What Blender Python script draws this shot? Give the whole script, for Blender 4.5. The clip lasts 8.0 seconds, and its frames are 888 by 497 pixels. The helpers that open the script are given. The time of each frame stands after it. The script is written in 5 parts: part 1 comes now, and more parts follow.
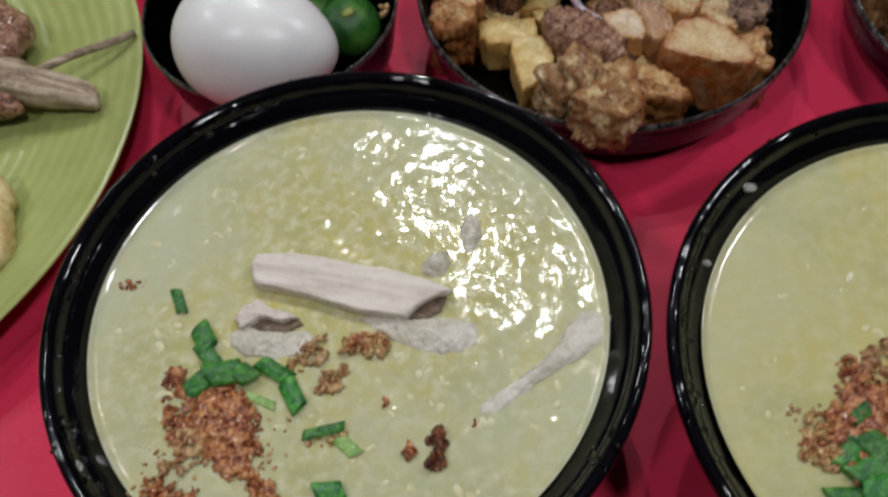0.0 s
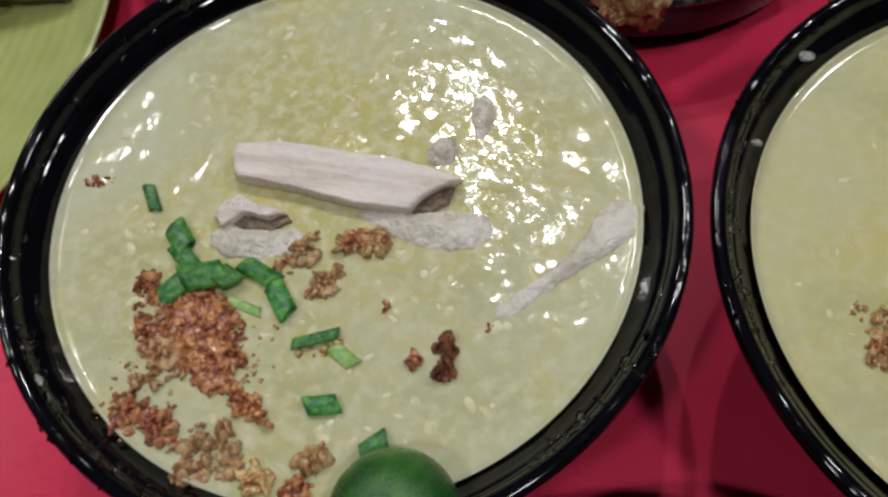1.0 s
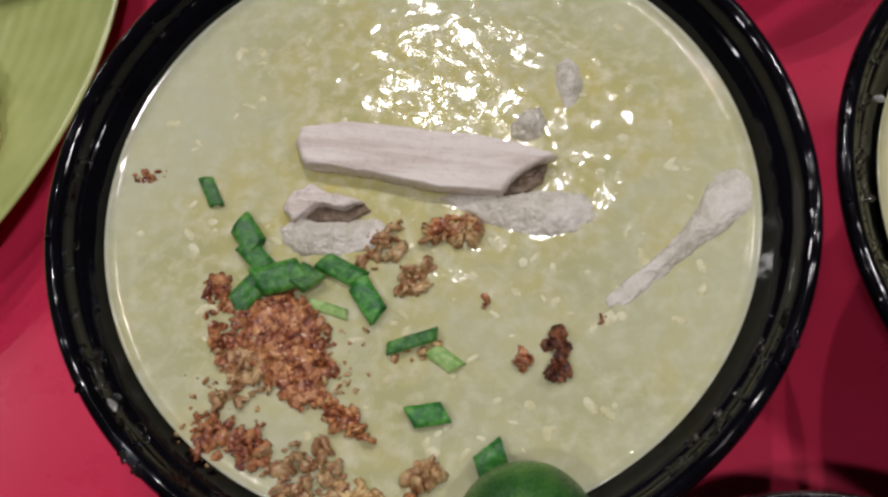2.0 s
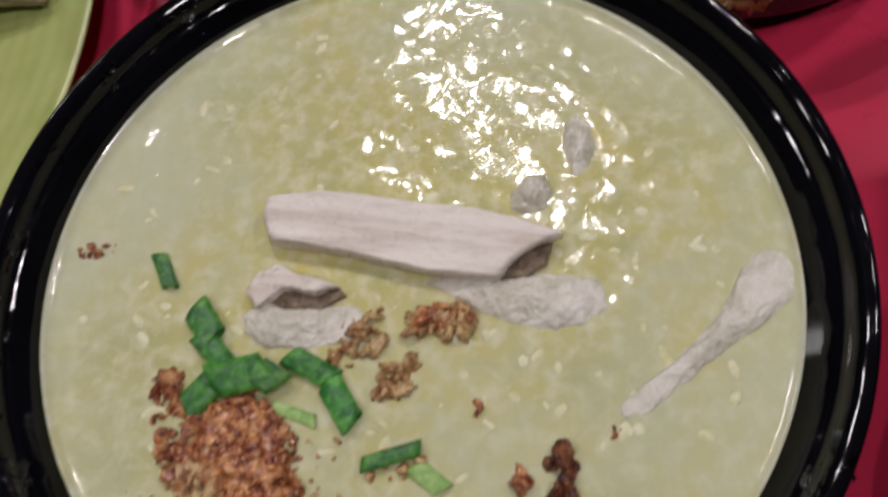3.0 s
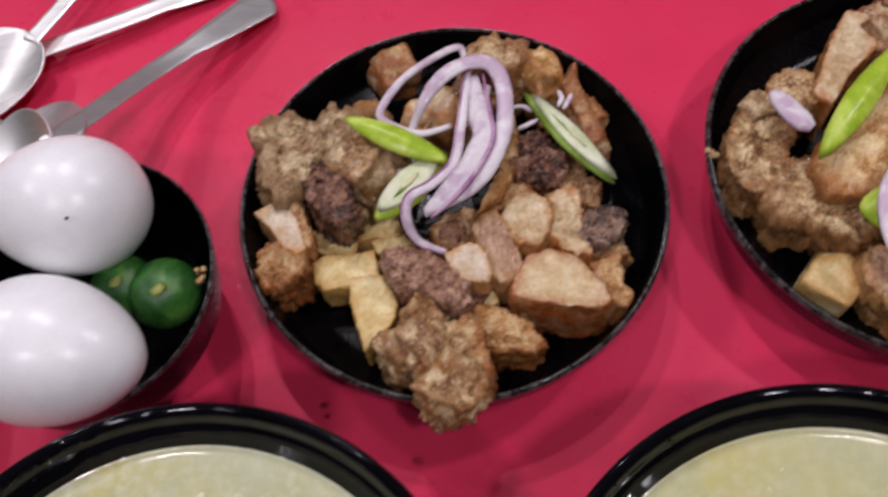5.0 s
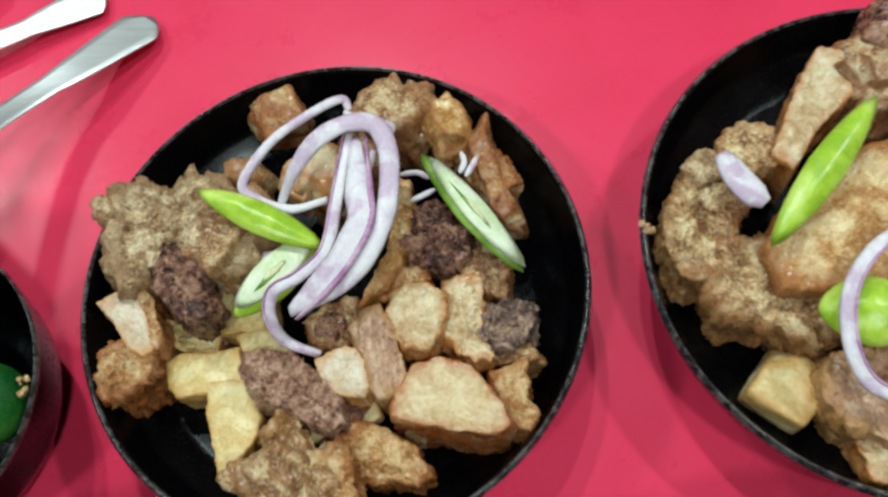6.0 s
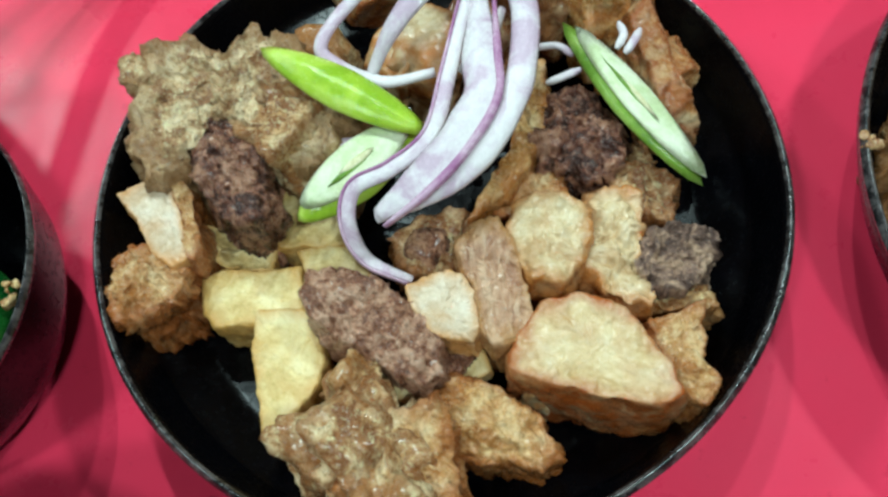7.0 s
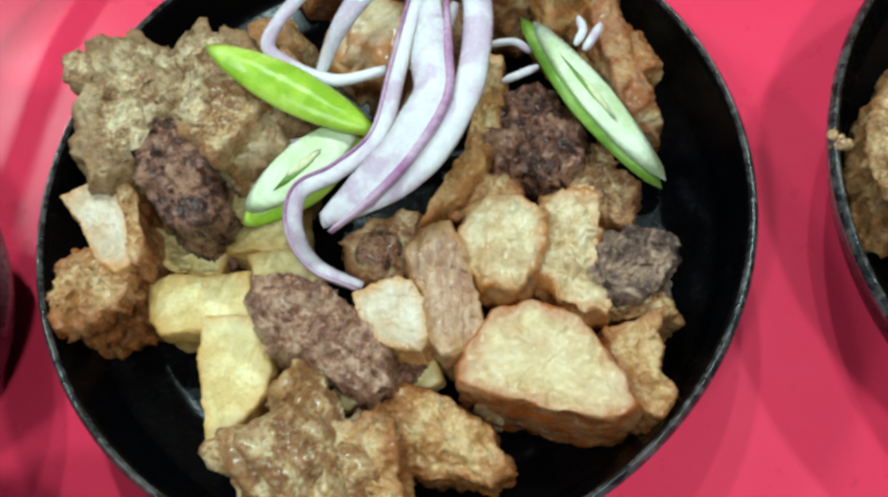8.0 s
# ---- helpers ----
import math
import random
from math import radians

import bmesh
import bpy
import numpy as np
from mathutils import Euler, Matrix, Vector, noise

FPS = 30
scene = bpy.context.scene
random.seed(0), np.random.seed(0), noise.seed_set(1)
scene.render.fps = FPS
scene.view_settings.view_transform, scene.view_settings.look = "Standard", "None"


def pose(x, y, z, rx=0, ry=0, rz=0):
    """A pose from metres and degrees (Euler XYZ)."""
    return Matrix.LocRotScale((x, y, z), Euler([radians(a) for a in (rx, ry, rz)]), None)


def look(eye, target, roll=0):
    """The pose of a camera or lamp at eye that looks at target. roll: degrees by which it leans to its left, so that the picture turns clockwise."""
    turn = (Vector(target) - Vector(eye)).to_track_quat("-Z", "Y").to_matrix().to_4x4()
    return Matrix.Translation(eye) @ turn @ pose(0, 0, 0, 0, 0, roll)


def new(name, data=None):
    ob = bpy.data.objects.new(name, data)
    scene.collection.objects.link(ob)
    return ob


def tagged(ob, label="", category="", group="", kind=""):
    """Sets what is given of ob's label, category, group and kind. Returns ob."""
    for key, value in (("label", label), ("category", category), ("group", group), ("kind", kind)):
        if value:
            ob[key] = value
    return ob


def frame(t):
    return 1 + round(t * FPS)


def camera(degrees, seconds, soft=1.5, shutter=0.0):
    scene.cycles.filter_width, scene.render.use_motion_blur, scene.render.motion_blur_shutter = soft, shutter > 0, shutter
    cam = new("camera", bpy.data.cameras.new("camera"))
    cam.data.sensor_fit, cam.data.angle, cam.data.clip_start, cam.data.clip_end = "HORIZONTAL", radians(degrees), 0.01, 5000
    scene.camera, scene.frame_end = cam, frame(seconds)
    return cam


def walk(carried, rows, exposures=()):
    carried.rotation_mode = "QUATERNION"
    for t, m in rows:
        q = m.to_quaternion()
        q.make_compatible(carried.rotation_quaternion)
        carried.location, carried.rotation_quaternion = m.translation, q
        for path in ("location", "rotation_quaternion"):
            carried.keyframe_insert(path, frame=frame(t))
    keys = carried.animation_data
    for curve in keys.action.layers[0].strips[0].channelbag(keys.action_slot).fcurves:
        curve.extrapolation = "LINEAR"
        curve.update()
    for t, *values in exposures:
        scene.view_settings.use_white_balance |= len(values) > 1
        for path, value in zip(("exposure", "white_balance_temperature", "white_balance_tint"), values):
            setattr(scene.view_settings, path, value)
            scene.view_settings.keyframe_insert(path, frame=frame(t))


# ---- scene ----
cam = camera(53.0, 8.0, soft=2.5, shutter=0.35)
PATH = [
    (0, (0.10017, 0.08689, 0.27895), (0.09474, 0.24233, 0.02241), -5.72),
    (0.5, (0.09811, 0.08249, 0.25637), (0.08629, 0.22969, -0.00477), -8.60),
    (1, (0.10163, 0.09176, 0.24482), (0.08769, 0.22931, -0.02143), -9.83),
    (1.2, (0.09624, 0.09745, 0.24246), (0.08803, 0.23165, -0.02572), -8.68),
    (2.3, (0.07436, 0.11353, 0.22474), (0.06251, 0.23190, -0.05066), -12.97),
    (2.5, (0.07617, 0.11570, 0.21740), (0.06249, 0.24333, -0.05375), -12.78),
    (3, (0.08314, 0.13578, 0.21369), (0.06793, 0.25999, -0.05897), -13.70),
    (3.5, (0.10267, 0.16212, 0.23299), (0.10857, 0.28191, -0.04199), -6.64),
    (4, (0.11686, 0.16737, 0.25908), (0.13352, 0.29101, -0.01375), -4.07),
    (4.5, (0.12755, 0.17094, 0.29117), (0.14405, 0.30977, 0.02574), -4.79),
    (5, (0.15233, 0.19614, 0.30470), (0.15961, 0.33221, 0.03743), -7.88),
    (5.2, (0.16642, 0.20257, 0.29889), (0.17718, 0.34227, 0.03362), -6.61),
    (6.3, (0.20608, 0.26579, 0.25036), (0.19227, 0.38336, -0.02529), -16.95),
    (6.5, (0.20036, 0.26841, 0.22784), (0.17953, 0.38947, -0.04585), -18.49),
    (7, (0.17862, 0.26330, 0.20266), (0.16122, 0.38601, -0.07055), -14.22),
    (7.5, (0.17914, 0.26472, 0.20000), (0.16342, 0.38385, -0.07489), -13.08),
    (8, (0.18950, 0.26899, 0.19757), (0.16996, 0.38660, -0.07773), -15.51),
]
walk(cam, [(t, look(eye, target, roll)) for t, eye, target, roll in PATH],
     [(0.0, 0.1, 6150, 9), (1.2, 0.12, 6200, 12), (2.5, 0.12, 6350, 18), (3.0, 0.08, 6350, 18), (3.5, 0.08, 6250, 18), (4.0, 0.22, 6150, 20), (5.2, 0.42, 6100, 23), (6.3, 0.9, 5400, -17), (8.0, 1.0, 5250, -19)])

# ---- light: a lit dining room with bulbs in its ceiling ----
world = bpy.data.worlds.new("world")
world.use_nodes = True
scene.world = world
world.node_tree.nodes["Background"].inputs["Color"].default_value = (0.8, 0.85, 1.0, 1)
world.node_tree.nodes["Background"].inputs["Strength"].default_value = 0.02

CEILING = 2.3
LAMPS = [(0.05, 1.80, 8.5, 0.045), (0.26, 1.40, 5.5, 0.045), (-1.35, 2.1, 14, 0.28), (1.85, 0.95, 15, 0.2), (0.75, -0.60, 11, 0.2), (-0.75, -0.65, 10, 0.2), (-1.95, 0.92, 10, 0.2)]
for lx, ly, power, wide in LAMPS:
    data = bpy.data.lights.new("ceiling_lamp_light", "AREA")
    data.shape, data.size, data.energy = "DISK", wide, power
    data.color = (1.0, 0.97, 0.93)
    ob = new("ceiling_lamp_light", data)
    ob.matrix_world = look((lx, ly, CEILING - 0.06), (0.12, 0.28, 0.0))


# ---- materials ----
def nodes_of(name, rough=0.5, spec=0.5, metal=0.0):
    m = bpy.data.materials.new(name)
    m.use_nodes = True
    nt = m.node_tree
    b = nt.nodes["Principled BSDF"]
    b.inputs["Roughness"].default_value = rough
    b.inputs["Specular IOR Level"].default_value = spec
    b.inputs["Metallic"].default_value = metal
    return m, nt, b


def noise_node(nt, scale, detail=4.0, rough=0.55, distort=0.0, stretch=None):
    tc = nt.nodes.new("ShaderNodeTexCoord")
    n = nt.nodes.new("ShaderNodeTexNoise")
    n.inputs["Scale"].default_value = scale
    n.inputs["Detail"].default_value = detail
    n.inputs["Roughness"].default_value = rough
    n.inputs["Distortion"].default_value = distort
    if stretch:
        mp = nt.nodes.new("ShaderNodeMapping")
        mp.inputs["Scale"].default_value = stretch
        nt.links.new(tc.outputs["Object"], mp.inputs["Vector"])
        nt.links.new(mp.outputs["Vector"], n.inputs["Vector"])
    else:
        nt.links.new(tc.outputs["Object"], n.inputs["Vector"])
    return n


def ramp(nt, src, stops):
    r = nt.nodes.new("ShaderNodeValToRGB")
    e = r.color_ramp.elements
    while len(e) < len(stops):
        e.new(0.5)
    for k, (p, c) in enumerate(stops):
        e[k].position = p
        e[k].color = (*c, 1)
    nt.links.new(src, r.inputs["Fac"])
    return r


def bump(nt, b, src, strength, distance, before=None):
    k = nt.nodes.new("ShaderNodeBump")
    k.inputs["Strength"].default_value = strength
    k.inputs["Distance"].default_value = distance
    nt.links.new(src, k.inputs["Height"])
    if before:
        nt.links.new(before.outputs["Normal"], k.inputs["Normal"])
    nt.links.new(k.outputs["Normal"], b.inputs["Normal"])
    return k


def mix(nt, a, b_, fac, kind="MIX"):
    m = nt.nodes.new("ShaderNodeMix")
    m.data_type, m.blend_type = "RGBA", kind
    if hasattr(fac, "links"):
        nt.links.new(fac, m.inputs["Factor"])
    else:
        m.inputs["Factor"].default_value = fac
    for s, v in (("A", a), ("B", b_)):
        sock = [i for i in m.inputs if i.name == s and i.type == "RGBA"][0]
        if hasattr(v, "links"):
            nt.links.new(v, sock)
        else:
            sock.default_value = (*v, 1)
    return [o for o in m.outputs if o.type == "RGBA"][0]


def food(name, low, mid, high, scale=180, rough=0.45, depth=0.0012, crust=None, crust_at=0.58, stretch=None, spec=0.5, fine=900, speck=0.0, vary=0.0, edge=None, coat=0.0):
    """A cooked surface: three tones by noise, browned patches, coarse and fine relief."""
    m, nt, b = nodes_of(name, rough, spec)
    n = noise_node(nt, scale, 6, 0.62, 0.4, stretch)
    col = ramp(nt, n.outputs["Fac"], [(0.42, low), (0.50, mid), (0.59, high)]).outputs["Color"]
    if crust:
        n2 = noise_node(nt, scale * 0.35, 4, 0.6, 0.8)
        f = ramp(nt, n2.outputs["Fac"], [(crust_at - 0.1, (0, 0, 0)), (crust_at + 0.07, (1, 1, 1))]).outputs["Color"]
        col = mix(nt, col, crust, f)
    n3 = noise_node(nt, fine, 5, 0.65)
    if speck:
        s1 = ramp(nt, n3.outputs["Fac"], [(0.55, (0, 0, 0)), (0.63, (speck,) * 3)])
        col = mix(nt, col, tuple(min(1, c * 1.5 + 0.03) for c in high), s1.outputs["Color"])
        s2 = ramp(nt, n3.outputs["Fac"], [(0.36, (speck,) * 3), (0.44, (0, 0, 0))])
        col = mix(nt, col, tuple(c * 0.5 for c in low), s2.outputs["Color"])
    if edge:
        at = nt.nodes.new("ShaderNodeAttribute")
        at.attribute_name = "browned"
        wob = nt.nodes.new("ShaderNodeMath")
        wob.operation = "MULTIPLY"
        nt.links.new(at.outputs["Fac"], wob.inputs[0])
        en = ramp(nt, noise_node(nt, 200, 4, 0.6, 0.5).outputs["Fac"], [(0.30, (0.5,) * 3), (0.50, (1, 1, 1))])
        nt.links.new(en.outputs["Color"], wob.inputs[1])
        col = mix(nt, col, edge, wob.outputs["Value"])
    if vary:
        oi = nt.nodes.new("ShaderNodeObjectInfo")
        hs = nt.nodes.new("ShaderNodeHueSaturation")
        for sock, a0, a1 in (("Value", 1 - vary, 1 + vary), ("Hue", 0.5 - vary * 0.05, 0.5 + vary * 0.03)):
            mr = nt.nodes.new("ShaderNodeMapRange")
            mr.inputs["To Min"].default_value, mr.inputs["To Max"].default_value = a0, a1
            nt.links.new(oi.outputs["Random"], mr.inputs["Value"])
            nt.links.new(mr.outputs["Result"], hs.inputs[sock])
        nt.links.new(col, hs.inputs["Color"])
        col = hs.outputs["Color"]
    nt.links.new(col, b.inputs["Base Color"])
    k = bump(nt, b, n.outputs["Fac"], 0.9, depth * 1.5)
    bump(nt, b, n3.outputs["Fac"], 0.9, depth * 0.6, k)
    rr = ramp(nt, n3.outputs["Fac"], [(0.35, (rough - 0.15,) * 3), (0.65, (min(1, rough + 0.2),) * 3)])
    nt.links.new(rr.outputs["Color"], b.inputs["Roughness"])
    b.inputs["Coat Weight"].default_value = coat
    b.inputs["Coat Roughness"].default_value = 0.16
    return m


def glossy_black(name, rough, wobble, tone=0.006, spec=0.5):
    m, nt, b = nodes_of(name, rough, spec)
    n = noise_node(nt, 60, 3, 0.5)
    c = ramp(nt, n.outputs["Fac"], [(0.3, (tone * 0.6, tone * 0.6, tone * 0.9)), (0.7, (tone * 1.2, tone * 1.2, tone * 2.0))])
    nt.links.new(c.outputs["Color"], b.inputs["Base Color"])
    n2 = noise_node(nt, 90, 1, 0.4)
    n3 = noise_node(nt, 700, 4, 0.6)
    k = bump(nt, b, n2.outputs["Fac"], wobble, 0.0016)
    bump(nt, b, n3.outputs["Fac"], 0.04, 0.0003, k)
    r = ramp(nt, n3.outputs["Fac"], [(0.4, (rough * 0.8,) * 3), (0.7, (rough * 1.5,) * 3)])
    nt.links.new(r.outputs["Color"], b.inputs["Roughness"])
    return m


BOWL_BLACK = glossy_black("black_glazed_bowl", 0.06, 0.45, 0.003, 0.3)
PLATE_BLACK = glossy_black("black_satin_plate", 0.22, 0.03, 0.0015, 0.14)
RIM_WORN = food("worn_rim", (0.012, 0.011, 0.012), (0.035, 0.032, 0.033), (0.09, 0.08, 0.08), 300, 0.16, 0.0001, coat=0.5)


def table_material():
    m, nt, b = nodes_of("red_plastic_table", 0.3, 0.22)
    n = noise_node(nt, 14, 5, 0.6)
    c = ramp(nt, n.outputs["Fac"], [(0.3, (0.65, 0.031, 0.084)), (0.55, (0.71, 0.036, 0.098)), (0.75, (0.69, 0.042, 0.106))])
    n2 = noise_node(nt, 130, 6, 0.7)
    sm = ramp(nt, n2.outputs["Fac"], [(0.62, (0, 0, 0)), (0.78, (1, 1, 1))])
    col = mix(nt, c.outputs["Color"], (0.52, 0.022, 0.062), sm.outputs["Color"])
    nt.links.new(col, b.inputs["Base Color"])
    r = ramp(nt, noise_node(nt, 22, 6, 0.7).outputs["Fac"], [(0.3, (0.22,) * 3), (0.7, (0.38,) * 3)])
    nt.links.new(r.outputs["Color"], b.inputs["Roughness"])
    bump(nt, b, noise_node(nt, 480, 4, 0.6).outputs["Fac"], 0.08, 0.0004)
    return m


def porridge_material(name, grain, milky, radius):
    m, nt, b = nodes_of(name, 0.07, 0.5)
    n = noise_node(nt, 30, 4, 0.6, 0.6)
    c = ramp(nt, n.outputs["Fac"], [(0.36, (0.47, 0.46, 0.22)), (0.5, (0.55, 0.51, 0.215)), (0.64, (0.57, 0.505, 0.175))])
    n2 = noise_node(nt, 260, 3, 0.55, 0.2)
    f = ramp(nt, n2.outputs["Fac"], [(0.43, (0, 0, 0)), (0.71, (1.0 * grain,) * 3)])
    col = mix(nt, c.outputs["Color"], (0.70, 0.675, 0.46), f.outputs["Color"])
    n6 = noise_node(nt, 130, 3, 0.5, 0.6)
    f6 = ramp(nt, n6.outputs["Fac"], [(0.54, (0, 0, 0)), (0.70, (0.6 * grain,) * 3)])
    col = mix(nt, col, (0.44, 0.44, 0.20), f6.outputs["Color"])
    n5 = noise_node(nt, 16, 3, 0.6)
    tc = nt.nodes.new("ShaderNodeTexCoord")
    ln = nt.nodes.new("ShaderNodeVectorMath")
    ln.operation = "LENGTH"
    nt.links.new(tc.outputs["Object"], ln.inputs[0])
    far = nt.nodes.new("ShaderNodeMapRange")
    far.inputs["From Min"].default_value = radius * 0.25
    far.inputs["From Max"].default_value = radius
    nt.links.new(ln.outputs["Value"], far.inputs["Value"])
    tot = nt.nodes.new("ShaderNodeMath")
    tot.operation = "MULTIPLY_ADD"
    nt.links.new(far.outputs["Result"], tot.inputs[0])
    tot.inputs[1].default_value = 0.22
    nt.links.new(n5.outputs["Fac"], tot.inputs[2])
    f5 = ramp(nt, tot.outputs["Value"], [(0.52, (0, 0, 0)), (0.80, (milky,) * 3)])
    col = mix(nt, col, (0.56, 0.585, 0.425), f5.outputs["Color"])
    nt.links.new(col, b.inputs["Base Color"])
    k = bump(nt, b, noise_node(nt, 420, 2, 0.5).outputs["Fac"], 0.09 * grain, 0.001)
    bump(nt, b, noise_node(nt, 170, 2, 0.5).outputs["Fac"], 0.10 * grain, 0.0012, k)
    b.inputs["Subsurface Weight"].default_value = 0.25
    b.inputs["Subsurface Radius"].default_value = (0.004, 0.004, 0.002)
    b.inputs["Subsurface Scale"].default_value = 0.6
    return m


TABLE = table_material()
PORRIDGE = porridge_material("rice_porridge", 1.0, 0.8, 0.0731)
PORRIDGE_SMOOTH = porridge_material("smooth_rice_porridge", 0.4, 0.5, 0.0741)
GRAIN = food("rice_grain", (0.60, 0.57, 0.31), (0.66, 0.635, 0.38), (0.72, 0.70, 0.47), 200, 0.3, 0.0002)
CHICKEN = food("boiled_chicken", (0.62, 0.54, 0.47), (0.72, 0.645, 0.58), (0.79, 0.72, 0.655), 90, 0.33, 0.0005, stretch=(0.25, 3.0, 2.0), fine=500)
STEWED = food("stewed_meat", (0.24, 0.17, 0.11), (0.40, 0.30, 0.21), (0.54, 0.44, 0.33), 120, 0.4, 0.0008, stretch=(0.3, 2.5, 2.0), fine=500, speck=0.2)
# Brown that paints the shade inside folded chicken; the meat itself is pale.
CHICKEN_SHADE = food("shaded_chicken", (0.12, 0.08, 0.05), (0.20, 0.14, 0.09), (0.30, 0.23, 0.16), 150, 0.3, 0.0006)
SKIN = food("chicken_skin", (0.60, 0.56, 0.46), (0.69, 0.65, 0.56), (0.77, 0.73, 0.65), 160, 0.25, 0.0008)
GARLIC = food("fried_garlic", (0.19, 0.048, 0.018), (0.42, 0.14, 0.050), (0.60, 0.29, 0.11), 420, 0.16, 0.0005, speck=0.4, vary=0.1, coat=0.7)
GARLIC_PALE = food("pale_fried_garlic", (0.34, 0.16, 0.06), (0.52, 0.30, 0.12), (0.62, 0.44, 0.20), 420, 0.25, 0.0005, speck=0.35, vary=0.2, coat=0.6)
BURNT = food("burnt_garlic", (0.04, 0.012, 0.006), (0.14, 0.04, 0.015), (0.28, 0.10, 0.04), 420, 0.3, 0.0005)
SCALLION = food("scallion_green", (0.018, 0.125, 0.018), (0.044, 0.21, 0.028), (0.10, 0.31, 0.055), 220, 0.2, 0.0003, vary=0.2)
SCALLION_PALE = food("scallion_pale", (0.22, 0.40, 0.10), (0.34, 0.52, 0.16), (0.42, 0.58, 0.24), 220, 0.3, 0.0003)
LIME = food("calamansi_peel", (0.016, 0.085, 0.014), (0.034, 0.135, 0.02), (0.075, 0.21, 0.032), 60, 0.26, 0.0003, fine=1400)
LIME_SPOT = food("calamansi_scar", (0.16, 0.20, 0.04), (0.30, 0.34, 0.06), (0.40, 0.36, 0.12), 260, 0.4, 0.0004)
EGG = food("egg_shell", (0.86, 0.86, 0.87), (0.90, 0.90, 0.905), (0.93, 0.93, 0.93), 25, 0.30, 0.00003, fine=1800)
CHAR = food("char_speck", (0.01, 0.01, 0.01), (0.03, 0.02, 0.02), (0.05, 0.04, 0.03), 500, 0.5, 0.0002)
MEAT_TAN = food("fried_pork", (0.27, 0.112, 0.038), (0.55, 0.32, 0.135), (0.80, 0.60, 0.34), 150, 0.28, 0.0018, (0.23, 0.09, 0.035), 0.60, speck=0.5, vary=0.14, edge=(0.34, 0.14, 0.04), coat=0.35)
MEAT_PALE = food("pale_fried_pork", (0.30, 0.145, 0.06), (0.56, 0.36, 0.175), (0.78, 0.60, 0.36), 170, 0.32, 0.0016, (0.30, 0.15, 0.06), 0.60, speck=0.55, edge=(0.36, 0.20, 0.085), coat=0.2)
MEAT_GOLD = food("golden_fried_pork", (0.40, 0.175, 0.045), (0.60, 0.36, 0.14), (0.76, 0.56, 0.30), 90, 0.24, 0.0014, (0.42, 0.16, 0.035), 0.58, speck=0.25, vary=0.14, edge=(0.36, 0.12, 0.026), coat=0.35)
MEAT_DARK = food("dark_fried_liver", (0.05, 0.018, 0.011), (0.18, 0.068, 0.038), (0.42, 0.22, 0.13), 200, 0.26, 0.0018, speck=0.4, vary=0.15, coat=0.35)
MEAT_RED = food("red_brown_liver", (0.22, 0.088, 0.046), (0.41, 0.195, 0.108), (0.62, 0.38, 0.25), 300, 0.34, 0.0018, speck=0.45, vary=0.1, coat=0.35)
FAT = food("pork_fat", (0.50, 0.33, 0.155), (0.64, 0.48, 0.265), (0.73, 0.60, 0.39), 70, 0.22, 0.0008, (0.54, 0.30, 0.10), 0.62, fine=500, speck=0.12, vary=0.08, edge=(0.46, 0.18, 0.04), coat=0.35)
FAT_WHITE = food("white_pork_fat", (0.55, 0.40, 0.25), (0.66, 0.53, 0.38), (0.74, 0.63, 0.50), 60, 0.26, 0.0007, (0.60, 0.36, 0.15), 0.64, fine=500, speck=0.1, vary=0.06, edge=(0.55, 0.27, 0.08), coat=0.15)
FAT_RIND = food("pork_fat_with_rind", (0.55, 0.37, 0.165), (0.66, 0.49, 0.26), (0.73, 0.59, 0.36), 60, 0.24, 0.0006, (0.60, 0.38, 0.15), 0.66, fine=500, speck=0.08, edge=(0.36, 0.09, 0.016), coat=0.2)
CHARRED = food("charred_pork", (0.085, 0.046, 0.035), (0.25, 0.15, 0.11), (0.50, 0.33, 0.22), 190, 0.4, 0.0018, speck=0.4)
LEAN = food("lean_fried_pork", (0.33, 0.16, 0.085), (0.46, 0.26, 0.15), (0.60, 0.40, 0.26), 170, 0.34, 0.0010, fine=500, speck=0.2, edge=(0.44, 0.22, 0.07), coat=0.35, stretch=(2.0, 0.5, 1.0))
TOFU = food("fried_tofu", (0.58, 0.41, 0.15), (0.70, 0.545, 0.25), (0.77, 0.64, 0.35), 75, 0.32, 0.0006, (0.54, 0.33, 0.10), 0.62, fine=600, speck=0.12, vary=0.08, edge=(0.52, 0.29, 0.075))
ONION = food("onion_flesh", (0.56, 0.42, 0.53), (0.69, 0.60, 0.66), (0.76, 0.70, 0.72), 110, 0.2, 0.0003, stretch=(1, 1, 0.4))
ONION_EDGE = food("onion_skin", (0.33, 0.13, 0.29), (0.45, 0.24, 0.40), (0.60, 0.42, 0.54), 70, 0.25, 0.0003)
CHILI = food("chili_skin", (0.32, 0.48, 0.025), (0.44, 0.60, 0.05), (0.54, 0.68, 0.11), 60, 0.16, 0.0002)
CHILI_DEEP = food("chili_green_skin", (0.14, 0.25, 0.025), (0.22, 0.35, 0.045), (0.32, 0.45, 0.09), 60, 0.18, 0.0002)
CHILI_FLESH = food("chili_flesh", (0.58, 0.65, 0.36), (0.69, 0.73, 0.49), (0.75, 0.77, 0.57), 120, 0.25, 0.0004)
SEED = food("chili_seed", (0.62, 0.58, 0.32), (0.70, 0.66, 0.42), (0.76, 0.72, 0.50), 300, 0.35, 0.0002)
STEEL, _nt, _b = nodes_of("brushed_steel", 0.42, 0.5, 1.0)
_n = noise_node(_nt, 60, 4, 0.6, 0, (0.3, 6, 6))
